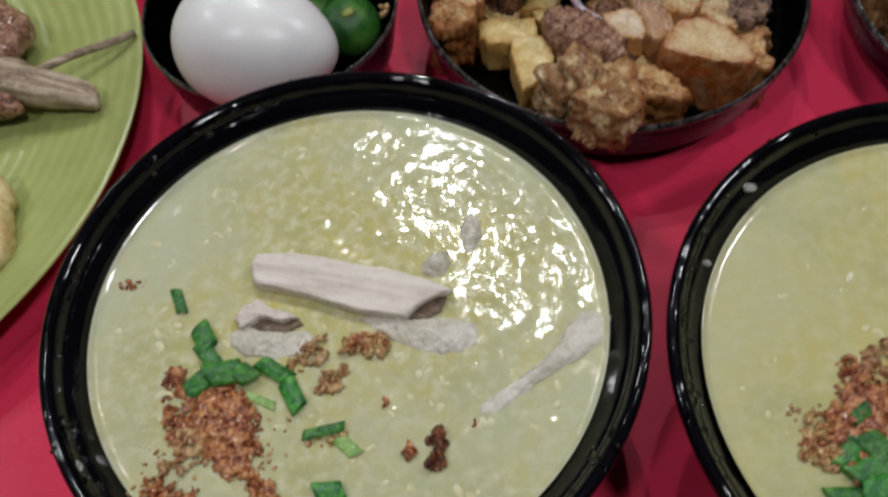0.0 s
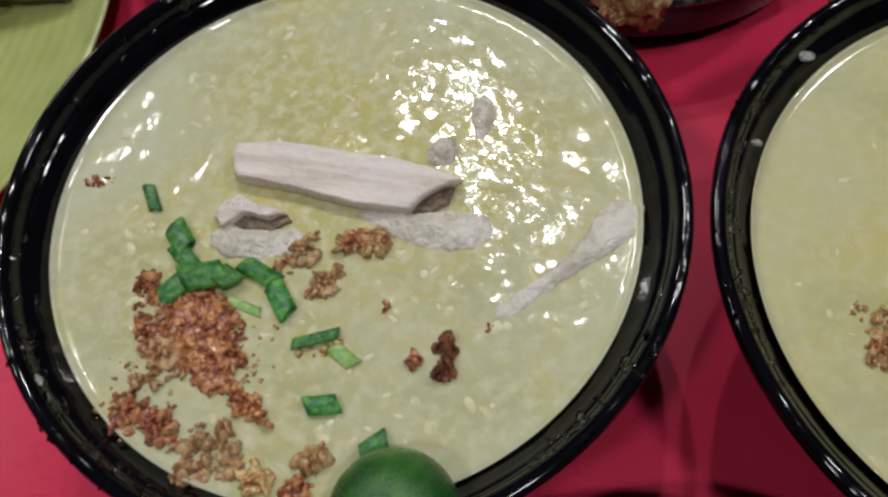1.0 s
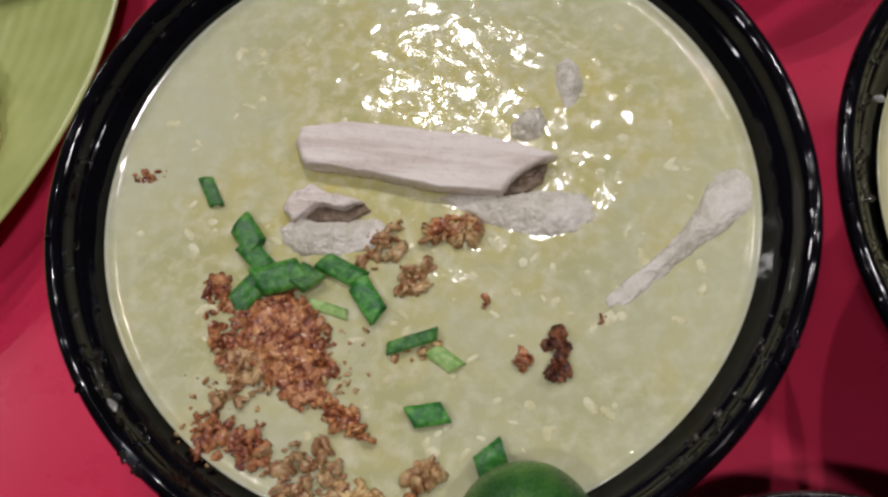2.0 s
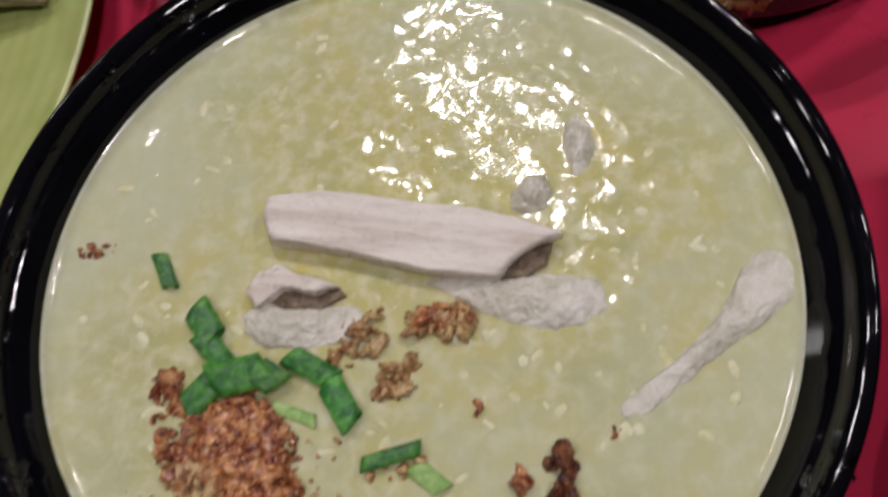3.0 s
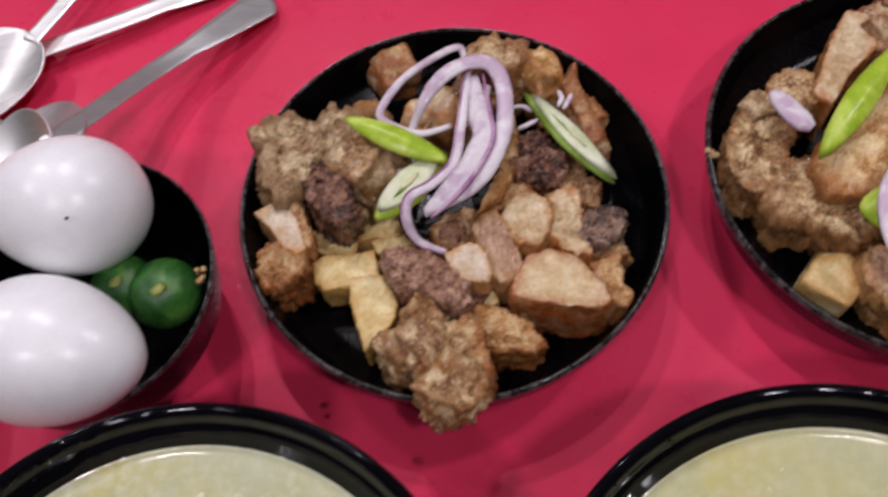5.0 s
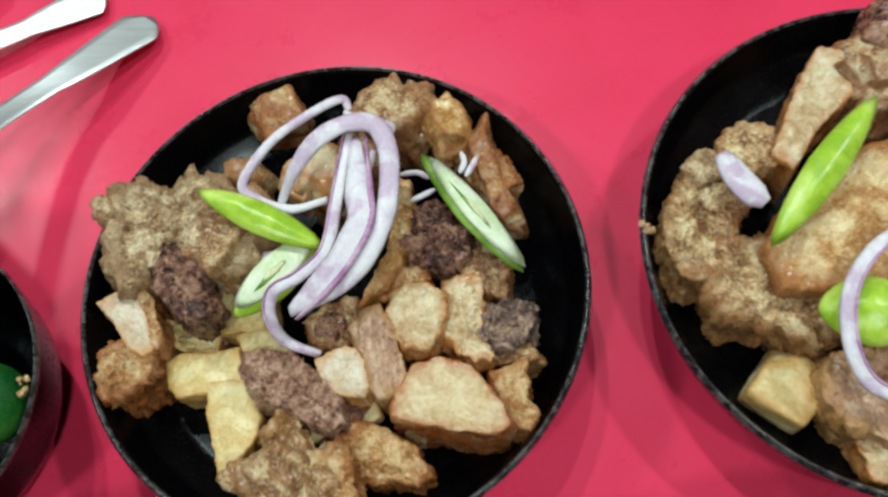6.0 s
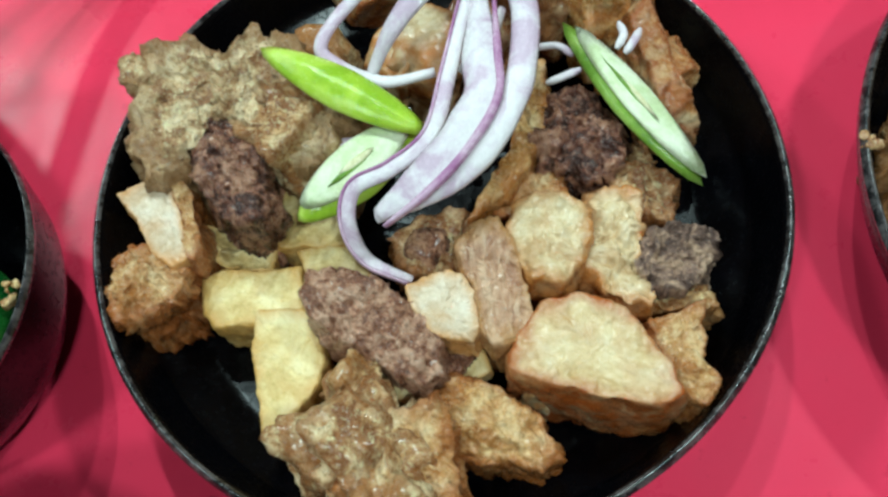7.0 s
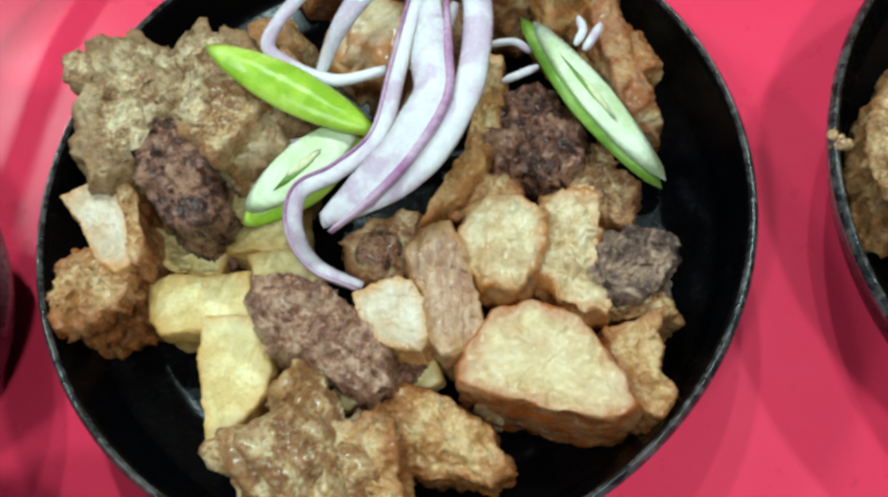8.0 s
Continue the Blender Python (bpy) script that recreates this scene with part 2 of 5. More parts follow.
_nt.links.new(ramp(_nt, _n.outputs["Fac"], [(0.3, (0.74, 0.73, 0.71)), (0.7, (0.88, 0.87, 0.85))]).outputs["Color"], _b.inputs["Base Color"])
bump(_nt, _b, noise_node(_nt, 260, 3, 0.5).outputs["Fac"], 0.12, 0.0004)
GREEN_PLATE, _nt, _b = nodes_of("lime_green_melamine", 0.22, 0.5)
_n = noise_node(_nt, 40, 4, 0.6)
_nt.links.new(ramp(_nt, _n.outputs["Fac"], [(0.3, (0.36, 0.41, 0.13)), (0.7, (0.45, 0.50, 0.19))]).outputs["Color"], _b.inputs["Base Color"])
_w = _nt.nodes.new("ShaderNodeTexWave")
_w.wave_type, _w.rings_direction = "RINGS", "Z"
_w.inputs["Scale"].default_value = 55
_w.inputs["Distortion"].default_value = 2.0
_tc = _nt.nodes.new("ShaderNodeTexCoord")
_nt.links.new(_tc.outputs["Object"], _w.inputs["Vector"])
bump(_nt, _b, _w.outputs["Fac"], 0.22, 0.0008)
WALL_PAINT = food("dark_wall_paint", (0.06, 0.055, 0.055), (0.075, 0.07, 0.07), (0.09, 0.085, 0.08), 6, 0.8, 0.0006, fine=150)
CEILING_PAINT = food("grey_ceiling_paint", (0.22, 0.23, 0.25), (0.25, 0.26, 0.28), (0.28, 0.29, 0.31), 6, 0.85, 0.0004, fine=150)
FLOOR_TILE = food("floor_tile", (0.20, 0.17, 0.15), (0.25, 0.22, 0.19), (0.30, 0.27, 0.24), 5, 0.5, 0.0006, fine=120)
LAMP_GLASS, _nt, _b = nodes_of("lamp_glass", 0.3)
_b.inputs["Base Color"].default_value = (0.9, 0.9, 0.88, 1)
_b.inputs["Emission Color"].default_value = (1.0, 0.97, 0.92, 1)
_b.inputs["Emission Strength"].default_value = 3.5
LAMP_BODY, _nt, _b = nodes_of("lamp_body", 0.4)
_b.inputs["Base Color"].default_value = (0.75, 0.75, 0.74, 1)
WATER, _nt, _b = nodes_of("clear_water", 0.02, 0.5)
_b.inputs["Transmission Weight"].default_value = 1.0
_b.inputs["IOR"].default_value = 1.33
SMEAR = food("dried_porridge", (0.20, 0.20, 0.19), (0.34, 0.34, 0.32), (0.46, 0.46, 0.42), 400, 0.3, 0.0004)


# ---- shapes ----
def mesh_from(name, bm, mat, smooth=True):
    me = bpy.data.meshes.new(name)
    for f in bm.faces:
        f.smooth = smooth
    bm.to_mesh(me)
    bm.free()
    me.materials.append(mat)
    return me


def part(name, bm, mat, parent=None, label="", smooth=True):
    """Links a bmesh as one mesh object, under a thing where parent is given."""
    ob = new(name, mesh_from(name, bm, mat, smooth))
    if parent:
        ob.parent = parent
    return tagged(ob, label)


def lathe(profile, segs=128, wobble=0.0, seed=0):
    """A solid of revolution from a closed profile of (radius, height); wobble makes the edge slightly uneven."""
    bm = bmesh.new()
    rings = []
    for r, z in profile:
        ring = []
        for k in range(segs):
            a = math.tau * k / segs
            w = 1.0 + wobble * noise.noise((math.cos(a) * 1.3 + seed, math.sin(a) * 1.3, z * 8))
            ring.append(bm.verts.new((r * w * math.cos(a), r * w * math.sin(a), z)))
        rings.append(ring)
    n = len(rings)
    for i in range(n):
        p, q = rings[i], rings[(i + 1) % n]
        for k in range(segs):
            j = (k + 1) % segs
            bm.faces.new((p[k], p[j], q[j], q[k]))
    bmesh.ops.recalc_face_normals(bm, faces=bm.faces)
    return bm


def rounded(points, radius, steps=4):
    """A closed profile with its corners rounded."""
    out = []
    n = len(points)
    for i in range(n):
        p, c, q = Vector(points[i - 1]), Vector(points[i]), Vector(points[(i + 1) % n])
        a = c + (p - c).normalized() * min(radius, (p - c).length * 0.45)
        b = c + (q - c).normalized() * min(radius, (q - c).length * 0.45)
        for s in range(steps + 1):
            u = s / steps
            v = a * (1 - u) ** 2 + c * 2 * u * (1 - u) + b * u * u
            out.append((v.x, v.y))
    return out


def cut(a, b, c, rng, extra=6, tilt=0.22):
    """Planes that cut a block of half sizes a, b, c with tilted sides and knocked-off corners."""
    planes = []
    for axis, half in enumerate((a, b, c)):
        for s in (1, -1):
            n = Vector([rng.uniform(-tilt, tilt) for _ in range(3)])
            n[axis] = s
            planes.append((*n.normalized(), half * rng.uniform(0.9, 1.04)))
    for _ in range(extra):
        n = Vector([rng.gauss(0, 1) for _ in range(3)]).normalized()
        planes.append((*n, math.sqrt((a * n.x) ** 2 + (b * n.y) ** 2 + (c * n.z) ** 2) * rng.uniform(0.98, 1.22)))
    return planes


def blob(lobes, level=4, rough=0.1, freq=60.0, seed=0, ridge=0.0, grain=0.0):
    """A lump: the union of lobes seen from the origin, with uneven relief. A lobe is round or square, (x, y, z, rx, ry, rz, turn, squareness),
    or cut by planes, (x, y, z, planes, sharpness); the corners of cut lobes are marked as browned."""
    bm = bmesh.new()
    bmesh.ops.create_icosphere(bm, subdivisions=level, radius=1.0)
    mark = bm.verts.layers.float.new("browned")
    bm.verts.ensure_lookup_table()
    d = np.array([v.co[:] for v in bm.verts])
    d /= np.linalg.norm(d, axis=1)[:, None]
    reach = max(math.dist((0, 0, 0), l[:3]) + (max(l[3:6]) if len(l) == 8 else max(q[3] for q in l[3])) * 1.75 for l in lobes)
    rr = np.linspace(0.0, reach, 64)
    field = None
    for l in lobes:
        q = d[:, None, :] * rr[None, :, None] - np.array(l[:3])
        if len(l) == 8:
            rx, ry, rz, turn, p = l[3:]
            c, s = math.cos(radians(turn)), math.sin(radians(turn))
            u = np.abs((q[..., 0] * c + q[..., 1] * s) / rx) ** p + np.abs((-q[..., 0] * s + q[..., 1] * c) / ry) ** p + np.abs(q[..., 2] / rz) ** p
        else:
            p, u = l[4], 0.0
            for nx, ny, nz, dist in l[3]:
                u = u + np.maximum(0.0, (q[..., 0] * nx + q[..., 1] * ny + q[..., 2] * nz) / dist) ** p
        u = u ** (1.0 / p)
        field = u if field is None else np.minimum(field, u)
    inside = field < 1.0
    last = inside.shape[1] - 1 - np.argmax(inside[:, ::-1], axis=1)
    last = np.clip(last, 0, len(rr) - 2)
    i = np.arange(len(d))
    f0, f1 = field[i, last], field[i, last + 1]
    r = rr[last] + (rr[1] - rr[0]) * np.clip((1 - f0) / np.maximum(f1 - f0, 1e-6), 0, 1)
    edge = np.zeros(len(d))
    best = np.full(len(d), 9.0)
    for l in lobes:
        if len(l) == 5:
            q = d * r[:, None] - np.array(l[:3])
            terms = np.sort(np.stack([(q @ np.array(pl[:3])) / pl[3] for pl in l[3]]), axis=0)
            use = terms[-1] < best
            best = np.where(use, terms[-1], best)
            edge = np.where(use, np.clip((terms[-2] / np.maximum(terms[-1], 1e-6) - 0.74) / 0.24, 0, 1), edge)
    size = float(np.mean(r))
    off = Vector((seed * 1.37, seed * 0.71, seed * 2.03))
    for k, v in enumerate(bm.verts):
        p = Vector(d[k] * r[k])
        q = p * freq + off
        h = noise.fractal(q, 0.9, 2.1, 4) * 0.5
        if ridge:
            h += ridge * (0.5 - abs(noise.noise(q * 1.7 + off)) * 2.0) + ridge * 0.5 * (0.5 - abs(noise.noise(q * 4.1)) * 2.0)
        h *= rough * size
        if grain:
            u = p + noise.noise_vector(p * 300 + off) * 0.0012
            h += 1.1 * grain * (0.42 - abs(noise.noise(u * 420 + off))) + 0.8 * grain * (0.42 - abs(noise.noise(u * 1000 + off)))
        v.co = p + Vector(d[k]) * h + noise.noise_vector(q * 0.8 - off) * (0.55 * rough * size) + noise.noise_vector(q * 2.6) * (0.22 * rough * size)
        v[mark] = float(edge[k])
    return bm


def put(ob, x, y, z, rz=0.0, rx=0.0, ry=0.0):
    ob.matrix_world = pose(x, y, z, rx, ry, rz)
    return ob


def catmull(points, steps):
    pts = [Vector(p) for p in points]
    pts = [pts[0] * 2 - pts[1]] + pts + [pts[-1] * 2 - pts[-2]]
    out = []
    for i in range(1, len(pts) - 2):
        a, b, c, d = pts[i - 1:i + 3]
        for s in range(steps):
            t = s / steps
            out.append(0.5 * ((2 * b) + (c - a) * t + (2 * a - 5 * b + 4 * c - d) * t * t + (3 * b - a - 3 * c + d) * t ** 3))
    out.append(pts[-2])
    return out


def ribbon(points, width, thick, tilt=0.0, taper=0.5, shift=0.0, steps=10, uneven=0.12):
    """A strip swept along a smooth line: wide across, thin, narrowing at its ends; tilt turns it about its own line."""
    line = catmull(points, steps)
    bm = bmesh.new()
    rings = []
    n = len(line)
    for i, p in enumerate(line):
        d = (line[min(i + 1, n - 1)] - line[max(i - 1, 0)]).normalized()
        side = d.cross(Vector((0, 0, 1)))
        side = side.normalized() if side.length > 1e-5 else Vector((1, 0, 0))
        up = side.cross(d)
        a = radians(tilt)
        side, up = side * math.cos(a) + up * math.sin(a), up * math.cos(a) - side * math.sin(a)
        u = i / (n - 1)
        w = width * (taper + (1 - taper) * min(1.0, 5 * min(u, 1 - u))) * (1 + uneven * noise.noise(p * 160))
        ring = []
        for k in range(10):
            b = math.tau * k / 10
            x, y = math.cos(b), math.sin(b)
            x = math.copysign(abs(x) ** 0.7, x)
            ring.append(bm.verts.new(p + side * (x * w / 2 + shift) + up * (y * thick / 2 + 0.12 * w * (1 - x * x))))
        rings.append(ring)
    for p, q in zip(rings, rings[1:]):
        for k in range(10):
            j = (k + 1) % 10
            bm.faces.new((p[k], p[j], q[j], q[k]))
    bm.faces.new(rings[0][::-1])
    bm.faces.new(rings[-1])
    bmesh.ops.recalc_face_normals(bm, faces=bm.faces)
    return bm


def box(x0, y0, z0, x1, y1, z1, bevel=0.0):
    bm = bmesh.new()
    bmesh.ops.create_cube(bm, size=1.0)
    for v in bm.verts:
        v.co = ((x0 + x1) / 2 + v.co.x * (x1 - x0), (y0 + y1) / 2 + v.co.y * (y1 - y0), (z0 + z1) / 2 + v.co.z * (z1 - z0))
    if bevel:
        bmesh.ops.bevel(bm, geom=list(bm.edges), offset=bevel, segments=3, affect="EDGES", profile=0.5)
    return bm


def chunk(name, x, y, top, low, rot, corners, mat, seed, label, cat="", group="", rough=0.001, grain=0.0004, dome=0.0, flare=0.95, round_=0.0007):
    """A cut or torn piece: a rough cornered outline (millimetres about its middle) with an uneven top, a worn edge and ragged sides that
    narrow a little downwards; the edge and the sides are marked as browned."""
    pts = [Vector((px / 1000, py / 1000)) for px, py in corners]
    segs, rings, sides = 144, 26, 12
    off = Vector((seed * 1.91, seed * 0.63, seed * 1.17))
    ring = pts + pts[:1]
    spans = [(q - p).length for p, q in zip(ring, ring[1:])]
    total = sum(spans)
    base = []
    for k in range(segs):
        d, i = total * k / segs, 0
        while d > spans[i] and i < len(spans) - 1:
            d, i = d - spans[i], i + 1
        base.append(ring[i].lerp(ring[i + 1], d / max(spans[i], 1e-9)))
    base = [base[k - 1] * 0.22 + base[k] * 0.56 + base[(k + 1) % segs] * 0.22 for k in range(segs)]
    base = [p * 1.04 + p.normalized() * (rough * 0.7 * noise.noise(Vector((p.x, p.y, 0)) * 330 + off)) for p in base]
    ways = [p.normalized() for p in base]
    tall, mean = top - low, sum(p.length for p in base) / segs
    bm = bmesh.new()
    mark = bm.verts.layers.float.new("browned")

    def relief(p):
        q = p * 210 + off
        h = 1.1 * noise.noise(q * 0.42) + 0.7 * noise.noise(q) + 0.5 * noise.noise(q * 2.3) + 0.35 * (0.5 - 2 * abs(noise.noise(q * 3.6)))
        w = p + noise.noise_vector(p * 320 + off) * 0.0010
        g = (0.4 - abs(noise.noise(w * 520 + off))) + 0.7 * (0.4 - abs(noise.noise(w * 1150 - off)))
        return rough * h + grain * g

    def vert(p, n, brown, wide=1.0):
        jag = noise.noise_vector(p * 260 - off) * (0.8 * rough) + noise.noise_vector(p * 700 + off) * (0.35 * rough)
        v = bm.verts.new(p + n * relief(p) * wide + jag)
        v[mark] = min(1.0, max(0.0, brown + 0.4 * noise.noise(p * 230 + off)))
        return v

    bow = min(0.4, round_ / mean)
    rows = []
    for i in range(1, rings + 1):
        u = (i / rings) ** 0.85
        row = []
        for k in range(segs):
            d = ways[k]
            edge = max(0.0, (u - (1 - bow)) / bow)
            z = tall / 2 + dome * (1 - u * u) - round_ * 0.55 * edge * edge
            p = Vector((base[k].x * u, base[k].y * u, z))
            n = Vector((d.x * 0.6 * edge, d.y * 0.6 * edge, 1)).normalized()
            row.append(vert(p, n, 0.95 * max(0.0, (u - 0.55) / 0.45) ** 1.7))
        rows.append(row)
    for i in range(1, sides + 1):
        u = i / sides
        row = []
        for k in range(segs):
            r = 1 + 0.03 * math.sin(math.pi * u) - (1 - flare) * u
            p = Vector((base[k].x * r, base[k].y * r, tall / 2 - round_ * 0.55 - (tall - round_ * 0.55) * u))
            row.append(vert(p, Vector((ways[k].x, ways[k].y, 0.0)), 0.95, 1.3))
        rows.append(row)
    mid = vert(Vector((0, 0, tall / 2 + dome)), Vector((0, 0, 1)), 0.0)
    for k in range(segs):
        bm.faces.new((mid, rows[0][k], rows[0][(k + 1) % segs]))
    for p, q in zip(rows, rows[1:]):
        for k in range(segs):
            j = (k + 1) % segs
            bm.faces.new((p[k], q[k], q[j], p[j]))
    bm.faces.new(rows[-1][::-1])
    bmesh.ops.recalc_face_normals(bm, faces=bm.faces)
    ob = tagged(part(name, bm, mat), label, cat, group)
    return put(ob, x, y, (top + low) / 2, rot)


# ---- the room and the table ----
def room():
    s = "structure"
    X, Y, F = 3.2, 3.2, -0.75
    tagged(part("floor", box(-X, -Y, F - 0.1, X, Y, F), FLOOR_TILE, smooth=False), "plain brown tiled dining room floor", "floor", kind=s)
    tagged(part("ceiling", box(-X, -Y, CEILING, X, Y, CEILING + 0.1), CEILING_PAINT, smooth=False), "plain grey painted dining room ceiling", "ceiling", kind=s)
    for name, b in (("wall_north", (-X, Y, F, X, Y + 0.1, CEILING)), ("wall_south", (-X, -Y - 0.1, F, X, -Y, CEILING)),
                    ("wall_east", (X, -Y - 0.1, F, X + 0.1, Y + 0.1, CEILING)), ("wall_west", (-X - 0.1, -Y - 0.1, F, -X, Y + 0.1, CEILING))):
        tagged(part(name, box(*b), WALL_PAINT, smooth=False), "plain dark painted dining room wall", "wall", kind=s)


def table():
    t = part("table", box(-0.75, -0.45, -0.022, 0.95, 1.0, 0.0, 0.004), TABLE)
    tagged(t, "crimson red glossy plastic dining table", "table")
    for lx in (-0.66, 0.86):
        for ly in (-0.36, 0.91):
            part("leg", box(lx - 0.03, ly - 0.03, -0.75, lx + 0.03, ly + 0.03, -0.024, 0.004), TABLE, t)
    return t


def ceiling_lamp(lx, ly):
    e = tagged(new("ceiling_lamp"), "round white ceiling lamp with a lit glass", "lamp", "ceiling lamps")
    e.location = (lx, ly, CEILING)
    part("body", lathe(rounded([(0.001, 0), (0.125, 0), (0.125, -0.03), (0.001, -0.03)], 0.006), 48), LAMP_BODY, e)
    part("glass", lathe(rounded([(0.105, -0.03), (0.118, -0.03), (0.118, -0.055), (0.105, -0.055)], 0.004), 48), LAMP_GLASS, e, "lit glass ring")


room()
table()
for lx, ly, _, _ in LAMPS:
    ceiling_lamp(lx, ly)


# ---- bowls of porridge ----
def porridge_bowl(x, y, r, seed):
    """A black bowl with a stepped, thick lip."""
    s = r / 0.083
    prof = [(0.001, 0.006), (0.030, 0.006), (0.048, 0.014), (0.063, 0.034), (0.0708, 0.0500), (0.0735, 0.0545), (0.0766, 0.0592), (0.0780, 0.0600),
            (0.0790, 0.0634), (0.0808, 0.0648), (0.0824, 0.0647), (0.0832, 0.0628), (0.0822, 0.0600), (0.0790, 0.0560), (0.0700, 0.036), (0.056, 0.014), (0.042, 0.004), (0.040, 0.0), (0.036, 0.0), (0.035, 0.003), (0.001, 0.003)]
    b = part("soup_bowl", lathe(rounded([(p * s, z) for p, z in prof], 0.0016, 3), 160, 0.006, seed), BOWL_BLACK)
    tagged(b, "round black glazed bowl with a thick lip, full of porridge", "bowl", "soup bowls")
    return put(b, x, y, 0.0)


SURFACE = 0.0552


def porridge(x, y, r, mat, seed, lumps, label):
    """The surface of the porridge, lumpy with soft rice, its edge drawn up the wall of the bowl."""
    bm = bmesh.new()
    rings, segs = 90, 220
    grid = []
    for i in range(1, rings + 1):
        u = (i / rings) ** 0.8
        row = []
        for k in range(segs):
            a = math.tau * k / segs
            p = Vector((r * u * math.cos(a), r * u * math.sin(a), 0))
            q = Vector((p.x * 190 + seed, p.y * 190, 0.0))
            h = lumps * (0.00015 * noise.noise(q) + 0.00006 * noise.noise(q * 2.3) + 0.00032 * noise.noise(q * 0.3) + 0.00016 * noise.noise(q * 0.6))
            p.z = h * min(1, (1 - u) * 9) + 0.0015 * max(0, (u - 0.965) / 0.035) ** 2
            row.append(bm.verts.new(p))
        grid.append(row)
    mid = bm.verts.new((0, 0, 0))
    for k in range(segs):
        bm.faces.new((mid, grid[0][k], grid[0][(k + 1) % segs]))
    for p, q in zip(grid, grid[1:]):
        for k in range(segs):
            j = (k + 1) % segs
            bm.faces.new((p[k], q[k], q[j], p[j]))
    low = [bm.verts.new((v.co.x * 0.8, v.co.y * 0.8, -0.022)) for v in grid[-1]]
    for k in range(segs):
        j = (k + 1) % segs
        bm.faces.new((grid[-1][k], low[k], low[j], grid[-1][j]))
    bm.faces.new(low[::-1])
    bmesh.ops.recalc_face_normals(bm, faces=bm.faces)
    ob = tagged(part("rice_porridge", bm, mat), label, "porridge")
    return put(ob, x, y, SURFACE)


def rice(x, y, r, count, seed):
    """Soft rice grains that show at the porridge's surface."""
    rng = random.Random(seed)
    bm = bmesh.new()
    for _ in range(count):
        a, d = rng.uniform(0, math.tau), r * math.sqrt(rng.random())
        m = pose(d * math.cos(a), d * math.sin(a), rng.uniform(-0.00125, -0.0008), rng.uniform(-10, 10), rng.uniform(-10, 10), rng.uniform(0, 180)) @ Matrix.Diagonal((rng.uniform(0.0018, 0.0034), rng.uniform(0.0011, 0.0018), 0.0011, 1))
        bmesh.ops.create_icosphere(bm, subdivisions=2, radius=1.0, matrix=m)
    ob = tagged(part("rice_grains", bm, GRAIN), "soft white rice grains showing in the porridge", "rice", kind="stuff")
    return put(ob, x, y, SURFACE)


def crumbs(name, x, y, z, length, width, rot, count, mat, seed, size=0.0013, label="crisp brown fried garlic bits floating on porridge"):
    """A heap of small irregular fried bits."""
    rng = random.Random(seed)
    bm = bmesh.new()
    for _ in range(int(count * 1.8)):
        u, v = rng.gauss(0, 0.36), rng.gauss(0, 0.36)
        if abs(u) > 0.62 or abs(v) > 0.62:
            u, v = u * 0.5, v * 0.5
        s = size * rng.choice((0.4, 0.5, 0.7, 0.8, 1.0, 1.4))
        up = max(0, 1 - 2.6 * math.hypot(u, v)) * min(length, width) * 0.16
        m = pose(u * length, v * width, up * rng.random() + s * 0.05, rng.uniform(0, 360), rng.uniform(0, 360), rng.uniform(0, 360)) @ Matrix.Diagonal((s * rng.uniform(0.8, 1.6), s, s * rng.uniform(0.35, 0.7), 1))
        made = bmesh.ops.create_icosphere(bm, subdivisions=2, radius=1.0, matrix=m)["verts"]
        for w in made:
            w.co += Vector((rng.uniform(-1, 1), rng.uniform(-1, 1), rng.uniform(-1, 1))) * s * 0.26
    ob = tagged(part(name, bm, mat), label, "fried garlic", "fried garlic bits", kind="stuff")
    return put(ob, x, y, z, rot)


def scallion(x, y, z, length, width, rot, seed, mat=None, tip=0.0):
    """A short cut of a hollow green leaf, pressed a little flat."""
    bm = bmesh.new()
    n, m = 26, 9
    rows = []
    for i in range(m):
        u = i / (m - 1) - 0.5
        row_o, row_i = [], []
        for k in range(n):
            a = math.tau * k / n
            w = width / 2 * (1 + 0.08 * noise.noise((u * 4 + seed, math.cos(a), math.sin(a))))
            skew = 0.18 * width * math.cos(a) * (1 if seed % 2 else -1)
            row_o.append(bm.verts.new((u * length + skew, w * math.cos(a), w * 0.52 * math.sin(a))))
            row_i.append(bm.verts.new((u * length + skew, w * 0.82 * math.cos(a), w * 0.36 * math.sin(a))))
        rows.append((row_o, row_i))
    for (o, i_), (o2, i2) in zip(rows, rows[1:]):
        for k in range(n):
            j = (k + 1) % n
            bm.faces.new((o[k], o[j], o2[j], o2[k]))
            bm.faces.new((i_[j], i_[k], i2[k], i2[j]))
    for (o, i_), flip in ((rows[0], 1), (rows[-1], 0)):
        for k in range(n):
            j = (k + 1) % n
            bm.faces.new((o[j], o[k], i_[k], i_[j]) if flip else (o[k], o[j], i_[j], i_[k]))
    bmesh.ops.recalc_face_normals(bm, faces=bm.faces)
    ob = tagged(part("scallion_piece", bm, mat or SCALLION), "fresh dark green cut scallion piece on porridge", "scallion", "scallion pieces")
    return put(ob, x, y, z, rot, 0, tip)


MAIN = (0.0672, 0.2027)
SIDE = (0.2365, 0.1738)
porridge_bowl(*MAIN, 0.0836, 1)
porridge_bowl(*SIDE, 0.0847, 5)
porridge(*MAIN, 0.0731, PORRIDGE, 3, 1.0, "thick pale yellow rice porridge with chicken and garlic toppings")
porridge(*SIDE, 0.0741, PORRIDGE_SMOOTH, 9, 0.35, "smooth pale yellow rice porridge topped with garlic and scallion")
rice(*MAIN, 0.066, 260, 4)
rice(*SIDE, 0.066, 60, 14)


